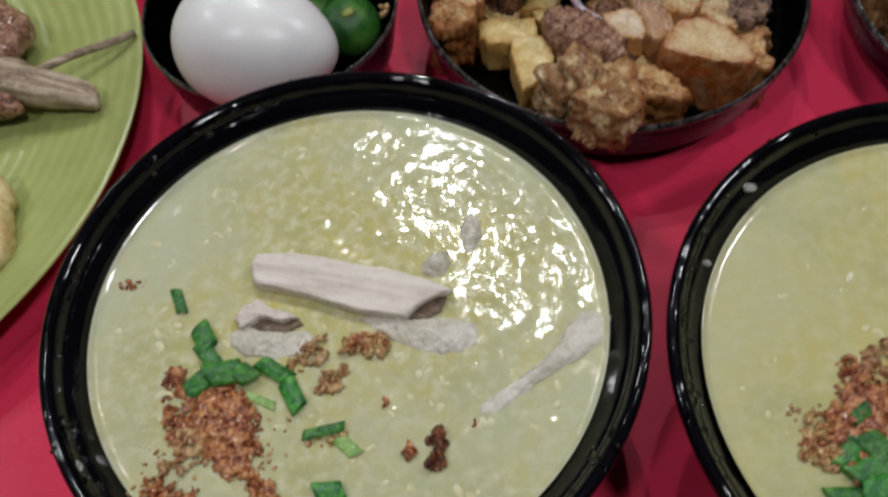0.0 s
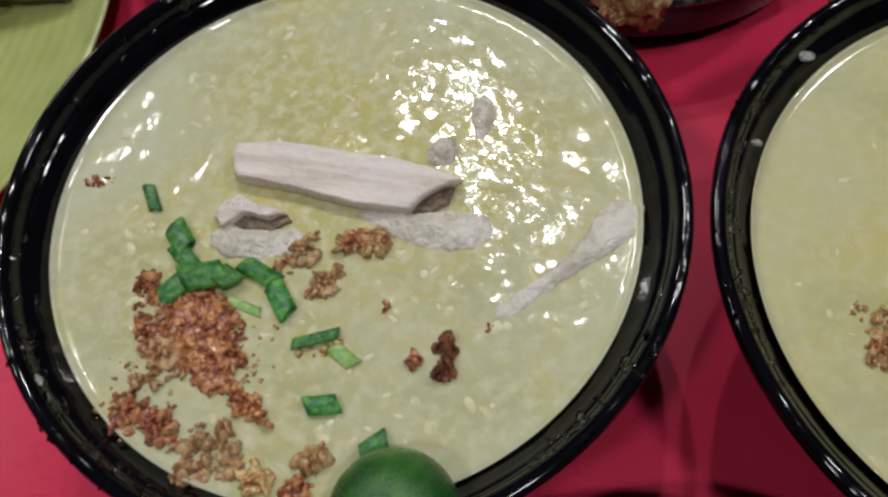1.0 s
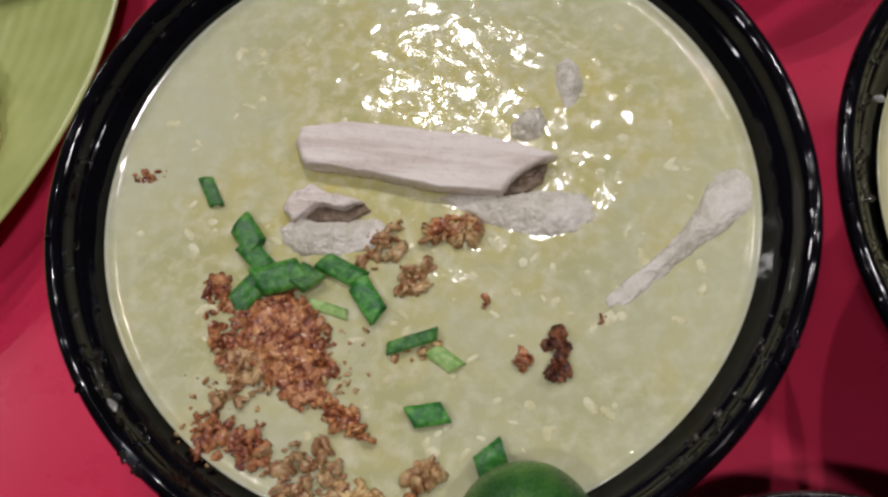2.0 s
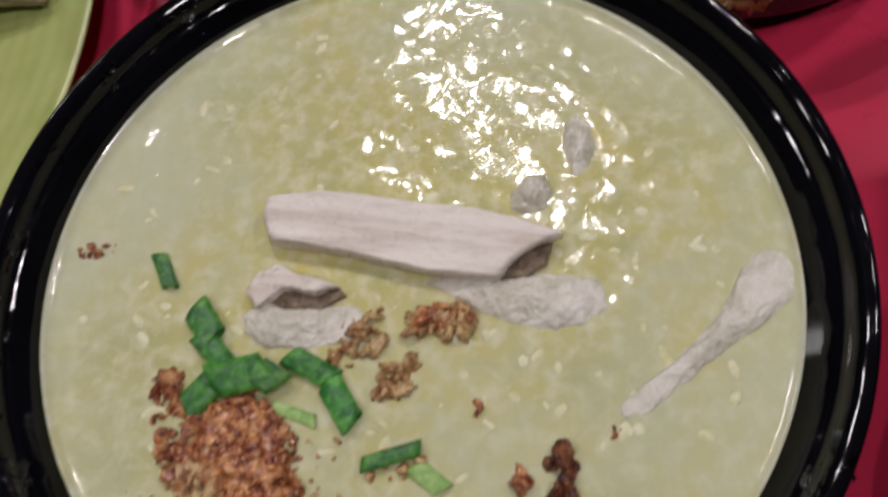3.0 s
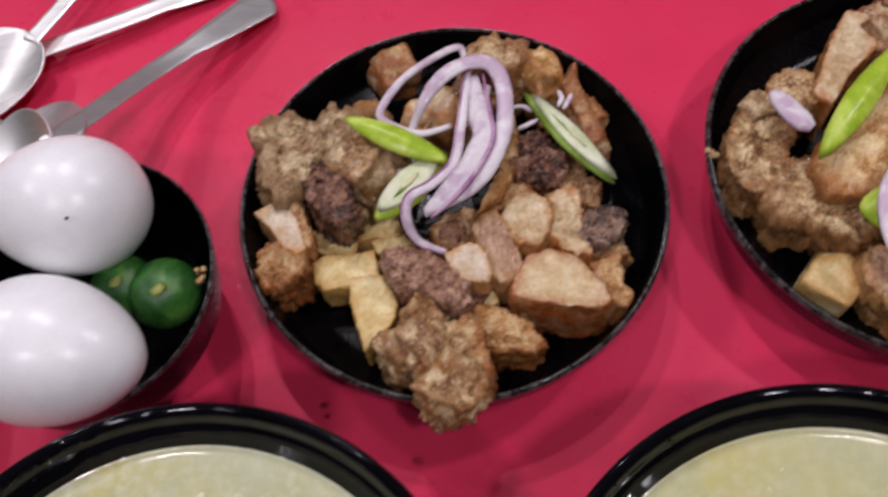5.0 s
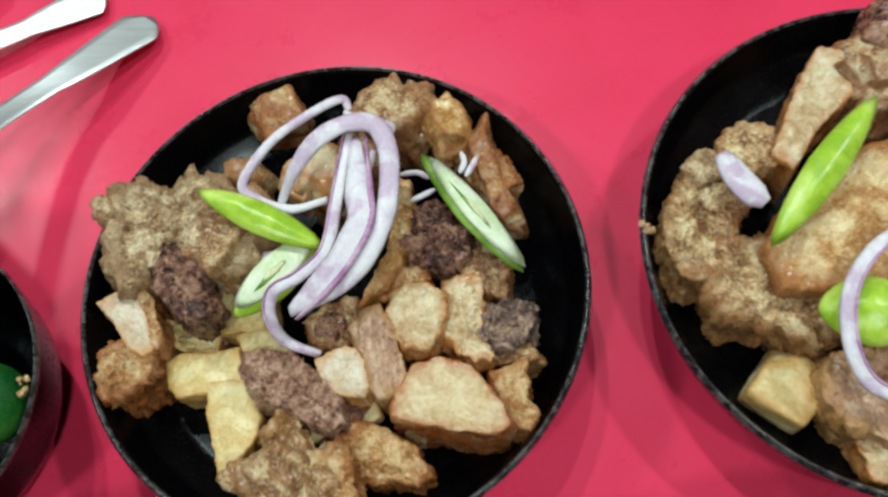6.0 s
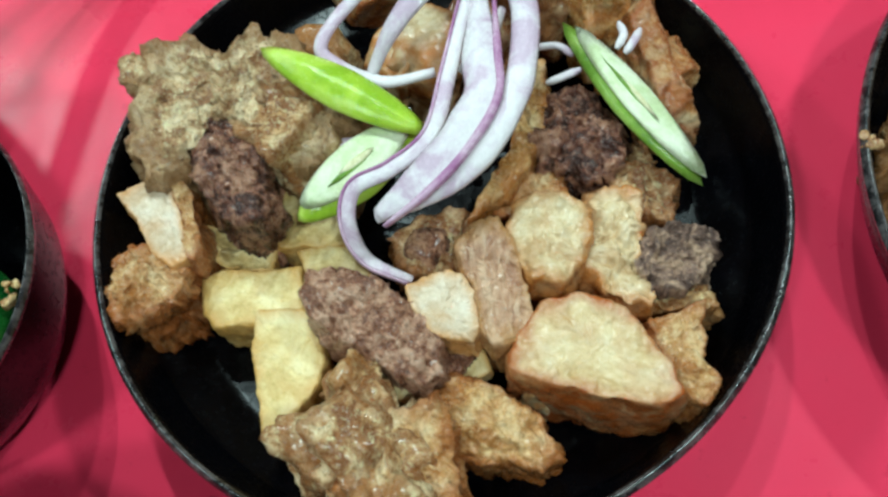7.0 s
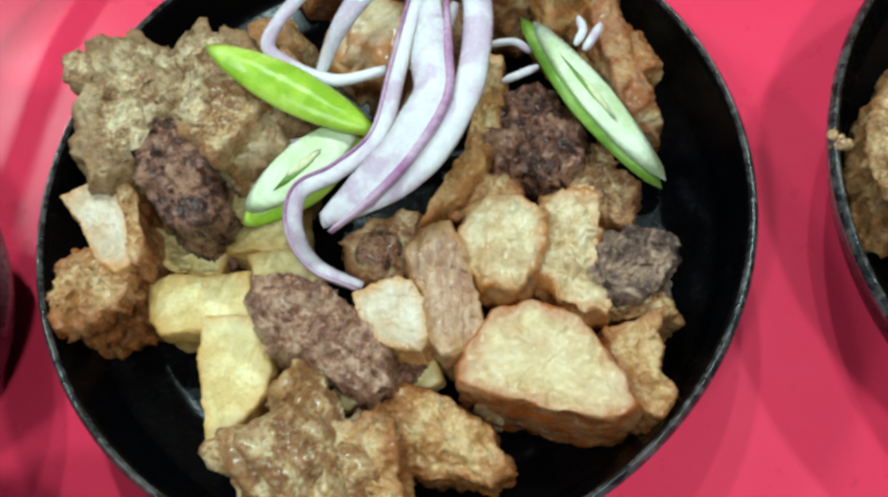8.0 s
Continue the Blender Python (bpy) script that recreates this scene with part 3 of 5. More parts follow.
chunk("chicken_strip", 0.0666, 0.2112, 0.0598, 0.0552, -15, [(-26.5, -0.5), (-24, -5), (-16, -5), (-5, -6), (7, -7.5), (19, -7), (21.5, -3), (25, 0.5), (30, 3), (23.5, 4.5), (16.5, 6), (4.5, 6), (-7.5, 6.5), (-17.5, 6), (-27, 4)], CHICKEN, 1, "pale boiled chicken strip with a slanting pointed end", cat='chicken meat', group='chicken strips', rough=0.0003, grain=0.00015)
# Solid piece whose dark colour stands for shade under the strip's slanting end.
chunk("chicken_strip", 0.0894, 0.2027, 0.0568, 0.0535, 20, [(-5, -1.5), (-1.5, -3), (3, -2.5), (7, 1.5), (-1, 2.5), (-6.5, 0.5)], CHICKEN_SHADE, 2, "brown piece painted as the shaded hollow of a folded chicken strip", cat='chicken meat', group='chicken strips', rough=0.0004, grain=0.0002)
chunk("chicken_strip", 0.0894, 0.1957, 0.0553, 0.0530, -8, [(-12, -1), (-5.5, -4.5), (1.5, -6), (10.5, -5.5), (15, -1), (13, 3.5), (4, 4.5), (-5.5, 4.5), (-12.5, 4.5), (-19, 2.5)], SKIN, 5, "rough pale chicken skin half sunk in porridge", cat='chicken meat', group='chicken strips', rough=0.0006, grain=0.0005, dome=0.0022)
chunk("chicken_strip", 0.1241, 0.1855, 0.0551, 0.0530, 36, [(4.5, 3), (-5, 2), (-15.5, 2), (-24.5, 2.5), (-26, 0.5), (-23, -1.5), (-13, -2.5), (-2.5, -3), (8, -4.5), (15, -4.5), (19.5, -0.5), (17.5, 4), (11.5, 6)], SKIN, 6, "long pale chicken strip sunk beside the bowl wall", cat='chicken meat', group='chicken strips', rough=0.0004, grain=0.0003, dome=0.0018)
chunk("chicken_strip", 0.0460, 0.1957, 0.0553, 0.0530, -10, [(-10.5, -2.5), (-5.5, -4.5), (2.5, -4.5), (9.5, -2.5), (12.5, 1), (10, 4.5), (0.5, 3.5), (-9, 4), (-12.5, 1.5)], SKIN, 4, "pale chicken skin half sunk beside scallion", cat='chicken meat', group='chicken strips', rough=0.0006, grain=0.0004, dome=0.002)
chunk("chicken_strip", 0.0423, 0.2040, 0.0582, 0.0535, -12, [(-4, -5.5), (-2, -3.5), (1, -1), (7, -1.5), (10.5, 0.5), (3, 2), (-1.5, 4), (-5, 2), (-6, -2)], CHICKEN, 3, "small curled boiled chicken shred in porridge", cat='chicken meat', group='chicken strips', rough=0.0006, grain=0.0003)
# Dark colour here paints the shaded gap within the curl.
chunk("chicken_strip", 0.0471, 0.2011, 0.0564, 0.0535, -5, [(-4.5, -2), (2.5, -2.5), (7.5, 0), (5, 2), (-4, 2), (-7.5, 0)], CHICKEN_SHADE, 10, "brown piece painted as the shaded hollow of a curled chicken shred", cat='chicken meat', group='chicken strips', rough=0.0005, grain=0.0002)
chunk("chicken_strip", 0.1038, 0.2273, 0.0553, 0.0530, -83, [(0, -3), (6.5, -3), (6.5, -0.5), (2, 3), (-3.5, 3.5), (-6.5, 1.5), (-5.5, -1.5)], SKIN, 8, "small white chicken shred in porridge", cat='chicken meat', group='chicken strips', rough=0.0005, grain=0.0003, dome=0.002)
chunk("chicken_strip", 0.0926, 0.2169, 0.0553, 0.0530, 30, [(-5, 0), (-4, -2.5), (-0.5, -4), (3.5, -2), (5.5, 2), (1.5, 3.5), (-3, 2.5)], SKIN, 9, "small chicken shred behind the large strip", cat='chicken meat', group='chicken strips', rough=0.0006, grain=0.0003, dome=0.0035)

scallion(0.0184, 0.2106, 0.0558, 0.0080, 0.0033, -71, 1)
scallion(0.0270, 0.1980, 0.0565, 0.0080, 0.0059, -62, 2)
scallion(0.0292, 0.1918, 0.0565, 0.0096, 0.0046, -52, 3)
scallion(0.0340, 0.1866, 0.0575, 0.0108, 0.0071, 6, 4)
scallion(0.0262, 0.1843, 0.0562, 0.0073, 0.0057, 41, 5)
scallion(0.0391, 0.1858, 0.0575, 0.0058, 0.0062, 29, 6)
scallion(0.0473, 0.1868, 0.0562, 0.0099, 0.0047, -35, 7)
scallion(0.0525, 0.1794, 0.0562, 0.0093, 0.0052, -64, 8)
scallion(0.0611, 0.1686, 0.0565, 0.0109, 0.0029, 10, 9)
scallion(0.0627, 0.1528, 0.0562, 0.0076, 0.0047, 1, 10)
scallion(0.0742, 0.1424, 0.0565, 0.0067, 0.0050, 31, 11)
scallion(0.0438, 0.1785, 0.0555, 0.0087, 0.0025, -26, 12, SCALLION_PALE)
scallion(0.0674, 0.1642, 0.0552, 0.0069, 0.0039, -44, 13, SCALLION_PALE)

G = "fried_garlic"
crumbs(G, 0.0340, 0.1747, 0.0555, 0.0189, 0.0135, -61, 120, GARLIC, 1)
crumbs(G, 0.0364, 0.1674, 0.0555, 0.0175, 0.0114, -61, 70, GARLIC, 21)
crumbs(G, 0.0256, 0.1678, 0.0552, 0.0121, 0.0127, -5, 40, GARLIC_PALE, 2)
crumbs(G, 0.0238, 0.1744, 0.0552, 0.0096, 0.0130, -5, 34, GARLIC, 22)
crumbs(G, 0.0173, 0.1543, 0.0552, 0.0055, 0.0073, -5, 22, GARLIC, 3)
crumbs(G, 0.0255, 0.1511, 0.0552, 0.0073, 0.0086, -5, 30, GARLIC, 4)
crumbs(G, 0.0368, 0.1444, 0.0552, 0.0137, 0.0103, 5, 46, GARLIC_PALE, 5)
crumbs(G, 0.0454, 0.1545, 0.0554, 0.0110, 0.0041, -49, 26, GARLIC, 6)
crumbs(G, 0.0483, 0.1372, 0.0552, 0.0074, 0.0061, -5, 22, GARLIC_PALE, 7)
crumbs(G, 0.0199, 0.1857, 0.0552, 0.0051, 0.0094, -6, 20, GARLIC, 8)
crumbs(G, 0.0575, 0.1926, 0.0554, 0.0076, 0.0116, -36, 26, GARLIC_PALE, 9)
crumbs(G, 0.0721, 0.1925, 0.0556, 0.0111, 0.0058, -6, 26, GARLIC_PALE, 10)
crumbs(G, 0.0723, 0.1935, 0.0560, 0.0097, 0.0040, -6, 10, GARLIC, 23)
crumbs(G, 0.0627, 0.1827, 0.0553, 0.0063, 0.0054, -6, 16, GARLIC_PALE, 11)
crumbs(G, 0.0613, 0.1408, 0.0553, 0.0054, 0.0043, 16, 12, GARLIC_PALE, 12, 0.0016)
crumbs(G, 0.0911, 0.1628, 0.0554, 0.0033, 0.0049, -5, 9, BURNT, 13, 0.0016)
crumbs(G, 0.0898, 0.1584, 0.0554, 0.0043, 0.0027, -5, 8, BURNT, 14, 0.0014)
crumbs(G, 0.0832, 0.1617, 0.0550, 0.0023, 0.0049, -5, 6, GARLIC, 15)
crumbs(G, 0.0570, 0.1350, 0.0552, 0.0061, 0.0048, -5, 16, GARLIC, 16)
crumbs(G, 0.0040, 0.2169, 0.0552, 0.0090, 0.0031, -6, 7, GARLIC, 17, 0.0008)
crumbs(G, 0.0774, 0.1753, 0.0551, 0.0019, 0.0028, -6, 3, GARLIC, 18, 0.0008)
crumbs(G, 0.1014, 0.1691, 0.0551, 0.0021, 0.0025, -5, 3, GARLIC, 19, 0.0007)
crumbs(G, 0.0615, 0.1670, 0.0552, 0.0080, 0.0041, -5, 9, GARLIC_PALE, 20, 0.0009)
crumbs(G, 0.0209, 0.1600, 0.0552, 0.0199, 0.0204, -5, 26, GARLIC_PALE, 24, 0.0006)
crumbs(G, 0.0423, 0.1649, 0.0552, 0.0146, 0.0207, -5, 40, GARLIC_PALE, 25, 0.0006)


def mat_of_bits(x, y, z, length, width, rot, high, mat, seed):
    b = blob([(0, 0, 0, length / 2, width / 2, high, 0, 2.4)], 5, 0.35, 330, seed, 0.5, 0.0009)
    return put(tagged(part("fried_garlic_clump", b, mat), "dense brown clump of fried garlic on porridge", "fried garlic", "fried garlic bits"), x, y, z, rot)


mat_of_bits(0.0336, 0.1734, 0.0552, 0.0196, 0.0135, -62, 0.0022, GARLIC, 5)
mat_of_bits(0.0371, 0.1634, 0.0550, 0.0101, 0.0100, -61, 0.0018, GARLIC, 6)
mat_of_bits(0.0255, 0.1687, 0.0548, 0.0095, 0.0085, -5, 0.0018, GARLIC_PALE, 7)
mat_of_bits(0.2008, 0.1634, 0.0550, 0.0215, 0.0106, 41, 0.0022, GARLIC, 8)
# the other bowl's toppings
crumbs(G, 0.1999, 0.1633, 0.0555, 0.0281, 0.0145, 41, 110, GARLIC, 31)
crumbs(G, 0.1887, 0.1566, 0.0553, 0.0099, 0.0136, -4, 36, GARLIC_PALE, 32)
crumbs(G, 0.2018, 0.1758, 0.0553, 0.0073, 0.0059, -4, 18, GARLIC, 33)
crumbs(G, 0.1834, 0.1656, 0.0551, 0.0035, 0.0038, -4, 7, GARLIC_PALE, 34, 0.0009)
crumbs(G, 0.2101, 0.1776, 0.0553, 0.0088, 0.0084, -4, 22, GARLIC_PALE, 35)
scallion(0.1991, 0.1633, 0.0575, 0.0058, 0.0035, 33, 21)
scallion(0.1982, 0.1490, 0.0565, 0.0118, 0.0068, 16, 22)
scallion(0.2010, 0.1544, 0.0570, 0.0088, 0.0071, -52, 23)
scallion(0.1940, 0.1537, 0.0562, 0.0089, 0.0051, 48, 24)
scallion(0.1996, 0.1446, 0.0565, 0.0113, 0.0069, 7, 25)
scallion(0.1897, 0.1433, 0.0560, 0.0081, 0.0043, -3, 26)


# ---- eggs and calamansi in a small bowl ----
def small_bowl(x, y, r, h, group):
    prof = [(0.001, 0.005), (0.60 * r, 0.005), (0.76 * r, 0.012), (0.91 * r, 0.6 * h), (0.972 * r, h - 0.001), (0.985 * r, h), (r, h - 0.001), (0.925 * r, 0.5 * h), (0.80 * r, 0.009), (0.64 * r, 0.0), (0.001, 0.0)]
    b = part("small_bowl", lathe(rounded(prof, 0.002, 3), 128, 0.003, 3), PLATE_BLACK)
    tagged(b, "small deep black bowl with straight sides", "bowl", group)
    part("rim", lathe(rounded([(0.9735 * r, h - 0.0008), (0.986 * r, h + 0.0007), (1.002 * r, h - 0.0008), (0.997 * r, h - 0.0022), (0.985 * r, h - 0.0008)], 0.0003, 2), 128, 0.003, 3), RIM_WORN, b, "worn greyish rim")
    return put(b, x, y, 0.0)


def egg(x, y, z, length, width, rot, tip, flip=1):
    bm = bmesh.new()
    bmesh.ops.create_uvsphere(bm, u_segments=64, v_segments=40, radius=1.0)
    for v in bm.verts:
        u = v.co.z
        k = 1 - 0.17 * u * flip - 0.04 * u * u
        v.co = (u * length / 2, v.co.x * width / 2 * k, v.co.y * width / 2 * k)
    e = tagged(part("egg", bm, EGG), "whole white boiled egg in its shell", "egg", "boiled eggs")
    return put(e, x, y, z, rot, 0, tip)


def calamansi(x, y, z, r, seed, label):
    c = part("calamansi", blob([(0, 0, 0, r, r, r * 0.94, 0, 2.0)], 5, 0.035, 60, seed), LIME)
    tagged(c, label, "calamansi", "calamansi fruit")
    part("stem_scar", blob([(0, 0, 0, r * 0.24, r * 0.17, r * 0.10, 30, 2.0)], 3, 0.3, 400, seed), LIME_SPOT, c, "pale stem scar").location = (r * 0.10, -r * 0.30, r * 0.88)
    return put(c, x, y, z)


small_bowl(0.0351, 0.343, 0.0485, 0.0438, "small bowls")
egg(0.0364, 0.3669, 0.0520, 0.059, 0.0465, -12, -6, -1)
egg(0.0334, 0.3155, 0.0500, 0.061, 0.0470, -20, -6, 1)
part("speck", blob([(0, 0, 0, 0.0007, 0.0006, 0.0005, 0, 2.0)], 2, 0.3, 900, 1), CHAR, tagged(bpy.data.objects["egg"], "whole white boiled egg with one dark speck"))
bpy.data.objects["speck"].matrix_parent_inverse = bpy.data.objects["egg"].matrix_world.inverted()
bpy.data.objects["speck"].matrix_world = pose(0.0467, 0.3488, 0.0722)
calamansi(0.0640, 0.3364, 0.0345, 0.0122, 2, "whole dark green calamansi beside boiled eggs")
calamansi(0.0492, 0.3432, 0.0330, 0.0108, 7, "green calamansi half hidden behind an egg")
crumbs("pork_crumb", 0.0774, 0.3378, 0.0400, 0.0028, 0.0042, -12, 4, GARLIC_PALE, 41, 0.0011, "tiny golden fried crumb on the bowl wall")
calamansi(0.0790, 0.1269, 0.0620, 0.0135, 4, "whole green calamansi sitting in porridge")


# ---- splashes on the bowls' lips ----
def drops(x, y, r0, r1, z0, z1, count, seed, arcs):
    """Fine drops of water on a bowl's lip, in stretches."""
    rng = random.Random(seed)
    bm = bmesh.new()
    for _ in range(count):
        a0, a1 = arcs[rng.randrange(len(arcs))]
        a, u = radians(rng.uniform(a0, a1)), rng.random()
        d, s = r0 + (r1 - r0) * u, rng.choice((0.00025, 0.0004, 0.0006, 0.0008))
        bmesh.ops.create_icosphere(bm, subdivisions=2, radius=1.0, matrix=pose(d * math.cos(a), d * math.sin(a), z0 + (z1 - z0) * u, 0, 0, rng.uniform(0, 180)) @ Matrix.Diagonal((s * rng.uniform(1, 2.2), s, s * 0.6, 1)))
    return put(tagged(part("water_drops", bm, WATER), "tiny clear water drops on a black bowl lip", "water drops", kind="stuff"), x, y, 0.0)


drops(*MAIN, 0.0768, 0.0825, 0.0618, 0.0646, 260, 3, [(150, 260), (100, 140), (200, 235), (300, 330)])
drops(*SIDE, 0.0784, 0.0839, 0.0618, 0.0646, 160, 4, [(110, 200), (140, 190)])


def smear(x, y, z, length, width, rot, seed):
    b = blob([(0, 0, 0, length / 2, width / 2, 0.0007, 0, 2.2)], 4, 0.35, 260, seed, 0.4)
    return put(tagged(part("porridge_smear", b, SMEAR), "dried grey porridge smear on a black bowl lip", "smear", "porridge smears"), x, y, z, rot)


smear(-0.0012, 0.1612, 0.0622, 0.0044, 0.0033, -5, 1)
smear(0.1855, 0.2317, 0.0620, 0.0037, 0.0030, -7, 2)
smear(0.1685, 0.2082, 0.0610, 0.0023, 0.0016, -10, 4)


# ---- plates of fried pork ----
def serving_plate(x, y, r, h, label, group="serving plates"):
    prof = [(0.001, 0.008), (0.55 * r, 0.008), (0.80 * r, 0.0105), (0.925 * r, 0.0165), (0.965 * r, h - 0.003), (0.972 * r, h - 0.0005), (0.986 * r, h + 0.0003), (r, h - 0.001),
            (0.992 * r, h - 0.005), (0.95 * r, 0.0125), (0.82 * r, 0.005), (0.60 * r, 0.003), (0.585 * r, 0.0), (0.55 * r, 0.0), (0.54 * r, 0.003), (0.001, 0.003)]
    b = part("serving_plate", lathe(rounded(prof, 0.0015, 3), 160, 0.003, x * 50), PLATE_BLACK)
    tagged(b, label, "plate", group)
    edge = lathe(rounded([(0.9745 * r, h - 0.0002), (0.986 * r, h + 0.0008), (1.0015 * r, h - 0.0008), (0.9985 * r, h - 0.0022), (0.985 * r, h - 0.0008)], 0.0003, 2), 160, 0.003, x * 50)
    part("rim", edge, RIM_WORN, b, "worn greyish rim")
    return put(b, x, y, 0.0)


FLOOR = 0.0100


def lump(name, x, y, z, length, width, rot, mat, seed, label, cat="fried pork", rough=0.15, freq=120.0, ridge=0.4, lobes=6, square=2.6, level=5, grain=0.0004, low=None, tip=0.0, roll=0.0, spread=0.55):
    """An irregular fried piece that stands on the plate: a body and several smaller lobes round it."""
    rng = random.Random(seed)
    top = z + 0.004
    low = FLOOR if low is None else low
    h = (top - low) / 2
    k = 0.53 if mat in (MEAT_RED, MEAT_DARK) else 0.48
    a, b = length * k, width * k
    soft = mat in (MEAT_RED, MEAT_DARK)
    L = [(0, 0, 0, a * 0.84, b * 0.84, h * 0.95, 0, square) if soft else (0, 0, 0, cut(a * 0.88, b * 0.88, h, rng), 16.0)]
    for k in range(lobes):
        t = math.tau * (k + rng.random() * 0.8) / max(lobes, 1)
        s, w, e = rng.uniform(0.30, 0.52), rng.uniform(0.34, 0.56), rng.uniform(0.4, 0.75)
        at = (math.cos(t) * a * spread, math.sin(t) * b * spread, rng.uniform(-0.25, 0.4) * h)
        if soft:
            L.append((*at, a * s, b * w, h * e, rng.uniform(0, 90), rng.uniform(2.2, 4.5)))
        else:
            L.append((*at, cut(a * s, b * w, h * e, rng, 5, 0.5), 16.0))
    bm = blob(L, 6 if level == 5 and length > 0.036 else max(level, 4), rough, freq, seed, ridge, grain)
    ob = tagged(part(name, bm, mat), label, cat, "fried pork pieces")
    return put(ob, x, y, (top + low) / 2, rot, roll, tip)


def cube(x, y, z, length, width, rot, seed, mat=None, label="golden fried tofu cube with soft edges", tip=0.0, roll=0.0, high=0.013, name="tofu_cube"):
    """A cut block with soft edges and slightly bent faces."""
    rng = random.Random(seed)
    bm = blob([(0, 0, 0, cut(length / 2, width / 2, high / 2, rng, 4, 0.13), 22.0)], 5, 0.06, 110, seed, 0.2, 0.0003)
    ob = tagged(part(name, bm, mat or TOFU), label, "fried tofu" if name == "tofu_cube" else "fried pork", "fried tofu cubes" if name == "tofu_cube" else "fried pork pieces")
    return put(ob, x, y, z + 0.003 - high / 2, rot, roll, tip)


def onion(points, width, thick=0.0016, tilt=0.0, edge=0.0, taper=0.5, label="thin white raw red onion ring slice with purple edge"):
    ob = tagged(part("onion_slice", ribbon(points, width, thick, tilt, taper), ONION), label, "onion", "onion slices")
    if edge:
        line = [tuple(Vector(p) + Vector((0, 0, 0.0006))) for p in points]
        part("purple_skin", ribbon(line, width * 0.24, thick * 1.05, tilt, taper, edge * width * 0.40), ONION_EDGE, ob, "purple outer skin")
    return ob


def chili_slice(x, y, z, length, width, rot, seed, tip=0.0, roll=0.0, skin=None, cut=True, label="slanted slice of green chili with pale flesh"):
    """A slanting cut of a chili: skin below, pale flesh above with a hollow and seeds."""
    h = width * 0.30
    c = part("chili_slice", blob([(0, 0, 0, length / 2 * 1.06, width / 2 * 1.1, h, 0, 1.65)], 5, 0.03, 120, seed), skin or CHILI_DEEP)
    tagged(c, label, "chili", "chili slices")
    if cut:
        part("flesh", blob([(0, 0, 0, length * 0.49, width * 0.45, h * 0.45, 0, 1.75)], 5, 0.05, 200, seed), CHILI_FLESH, c, "pale green flesh").location = (length * 0.03, width * 0.07, h * 0.80)
        part("hollow", blob([(0, 0, 0, length * 0.22, width * 0.07, h * 0.12, 0, 2.0)], 4, 0.15, 300, seed + 1), CHILI_DEEP, c, "dark seed hollow").location = (-length * 0.02, -width * 0.02, h * 1.19)
        part("seed_core", blob([(0, 0, 0, length * 0.16, width * 0.08, h * 0.14, 0, 2.0)], 4, 0.15, 300, seed + 2), SEED, c, "cream seed core").location = (length * 0.03, width * 0.02, h * 1.24)
    return put(c, x, y, z, rot, roll, tip)


serving_plate(0.1661, 0.3555, 0.0762, 0.0318, "round black plate of fried pork and onion")
serving_plate(0.3373, 0.3388, 0.0797, 0.0278, "round black plate heaped with fried pork")


def join(parent, child, name, label=""):
    """Makes a piece a part of another."""
    child.parent = parent
    child.matrix_parent_inverse = parent.matrix_basis.inverted()
    child.name = name
    for key in ("label", "category", "group"):
        if key in child:
            del child[key]
    return tagged(child, label)


P_ = "pork_piece"
# the back of the near plate
lump(P_, 0.1943, 0.4087, 0.0360, 0.0288, 0.0252, -45, MEAT_TAN, 1, "knobbly tan fried pork piece at the plate's back")
lump(P_, 0.2100, 0.3975, 0.0360, 0.0224, 0.0161, -90, MEAT_GOLD, 2, "glossy orange fried pork piece beside golden skin")
lump("pork_skin", 0.2189, 0.3815, 0.0340, 0.0409, 0.0129, -89, MEAT_GOLD, 3, "long golden crisp pork skin piece", rough=0.14)
lump(P_, 0.1545, 0.4209, 0.0280, 0.0200, 0.0155, 24, MEAT_GOLD, 4, "small orange-brown fried pork piece", rough=0.14)
lump(P_, 0.1436, 0.3998, 0.0280, 0.0128, 0.0118, -11, MEAT_TAN, 5, "small tan fried pork piece beneath onion", level=4)
cube(0.1613, 0.3914, 0.0320, 0.0139, 0.0119, 46, 6, FAT, "pale fatty fried pork block under onion rings", name="pork_piece")
lump(P_, 0.1693, 0.3912, 0.0340, 0.0237, 0.0179, 56, FAT, 7, "pale fatty fried pork piece under onion rings", rough=0.10, ridge=0.2, grain=0.0003)
lump(P_, 0.1796, 0.3922, 0.0320, 0.0161, 0.0179, 56, MEAT_TAN, 8, "brown fried pork piece under onion rings")
lump(P_, 0.1470, 0.3798, 0.0320, 0.0175, 0.0128, -40, MEAT_TAN, 40, "tan fried pork piece under a chili slice", level=4)
# its left side
pork_11 = chunk("pork_piece", 0.1239, 0.3781, 0.0410, 0.0105, 0, [(-22.5, 0), (-20.5, -9.5), (-14, -16), (-9, -15), (-7.5, -7.5), (-0.5, -6.5), (6.5, -14.5), (12, -17.5), (17.5, -19), (21.5, -15.5), (25.5, -9), (21.5, -2), (17.5, 7.5), (12, 14), (4.5, 17), (-1.5, 12), (-9.5, 18), (-15.5, 16.5), (-22.5, 10)], MEAT_PALE, 114, "large craggy pale brown fried pork piece", cat='fried pork', group='fried pork pieces', rough=0.0024, grain=0.0019, dome=0.002)
bit_12 = lump(P_, 0.1383, 0.3708, 0.0400, 0.0182, 0.0200, -39, MEAT_TAN, 12, "craggy brown fried pork piece with dark crust", rough=0.24, ridge=0.7, grain=0.0012)
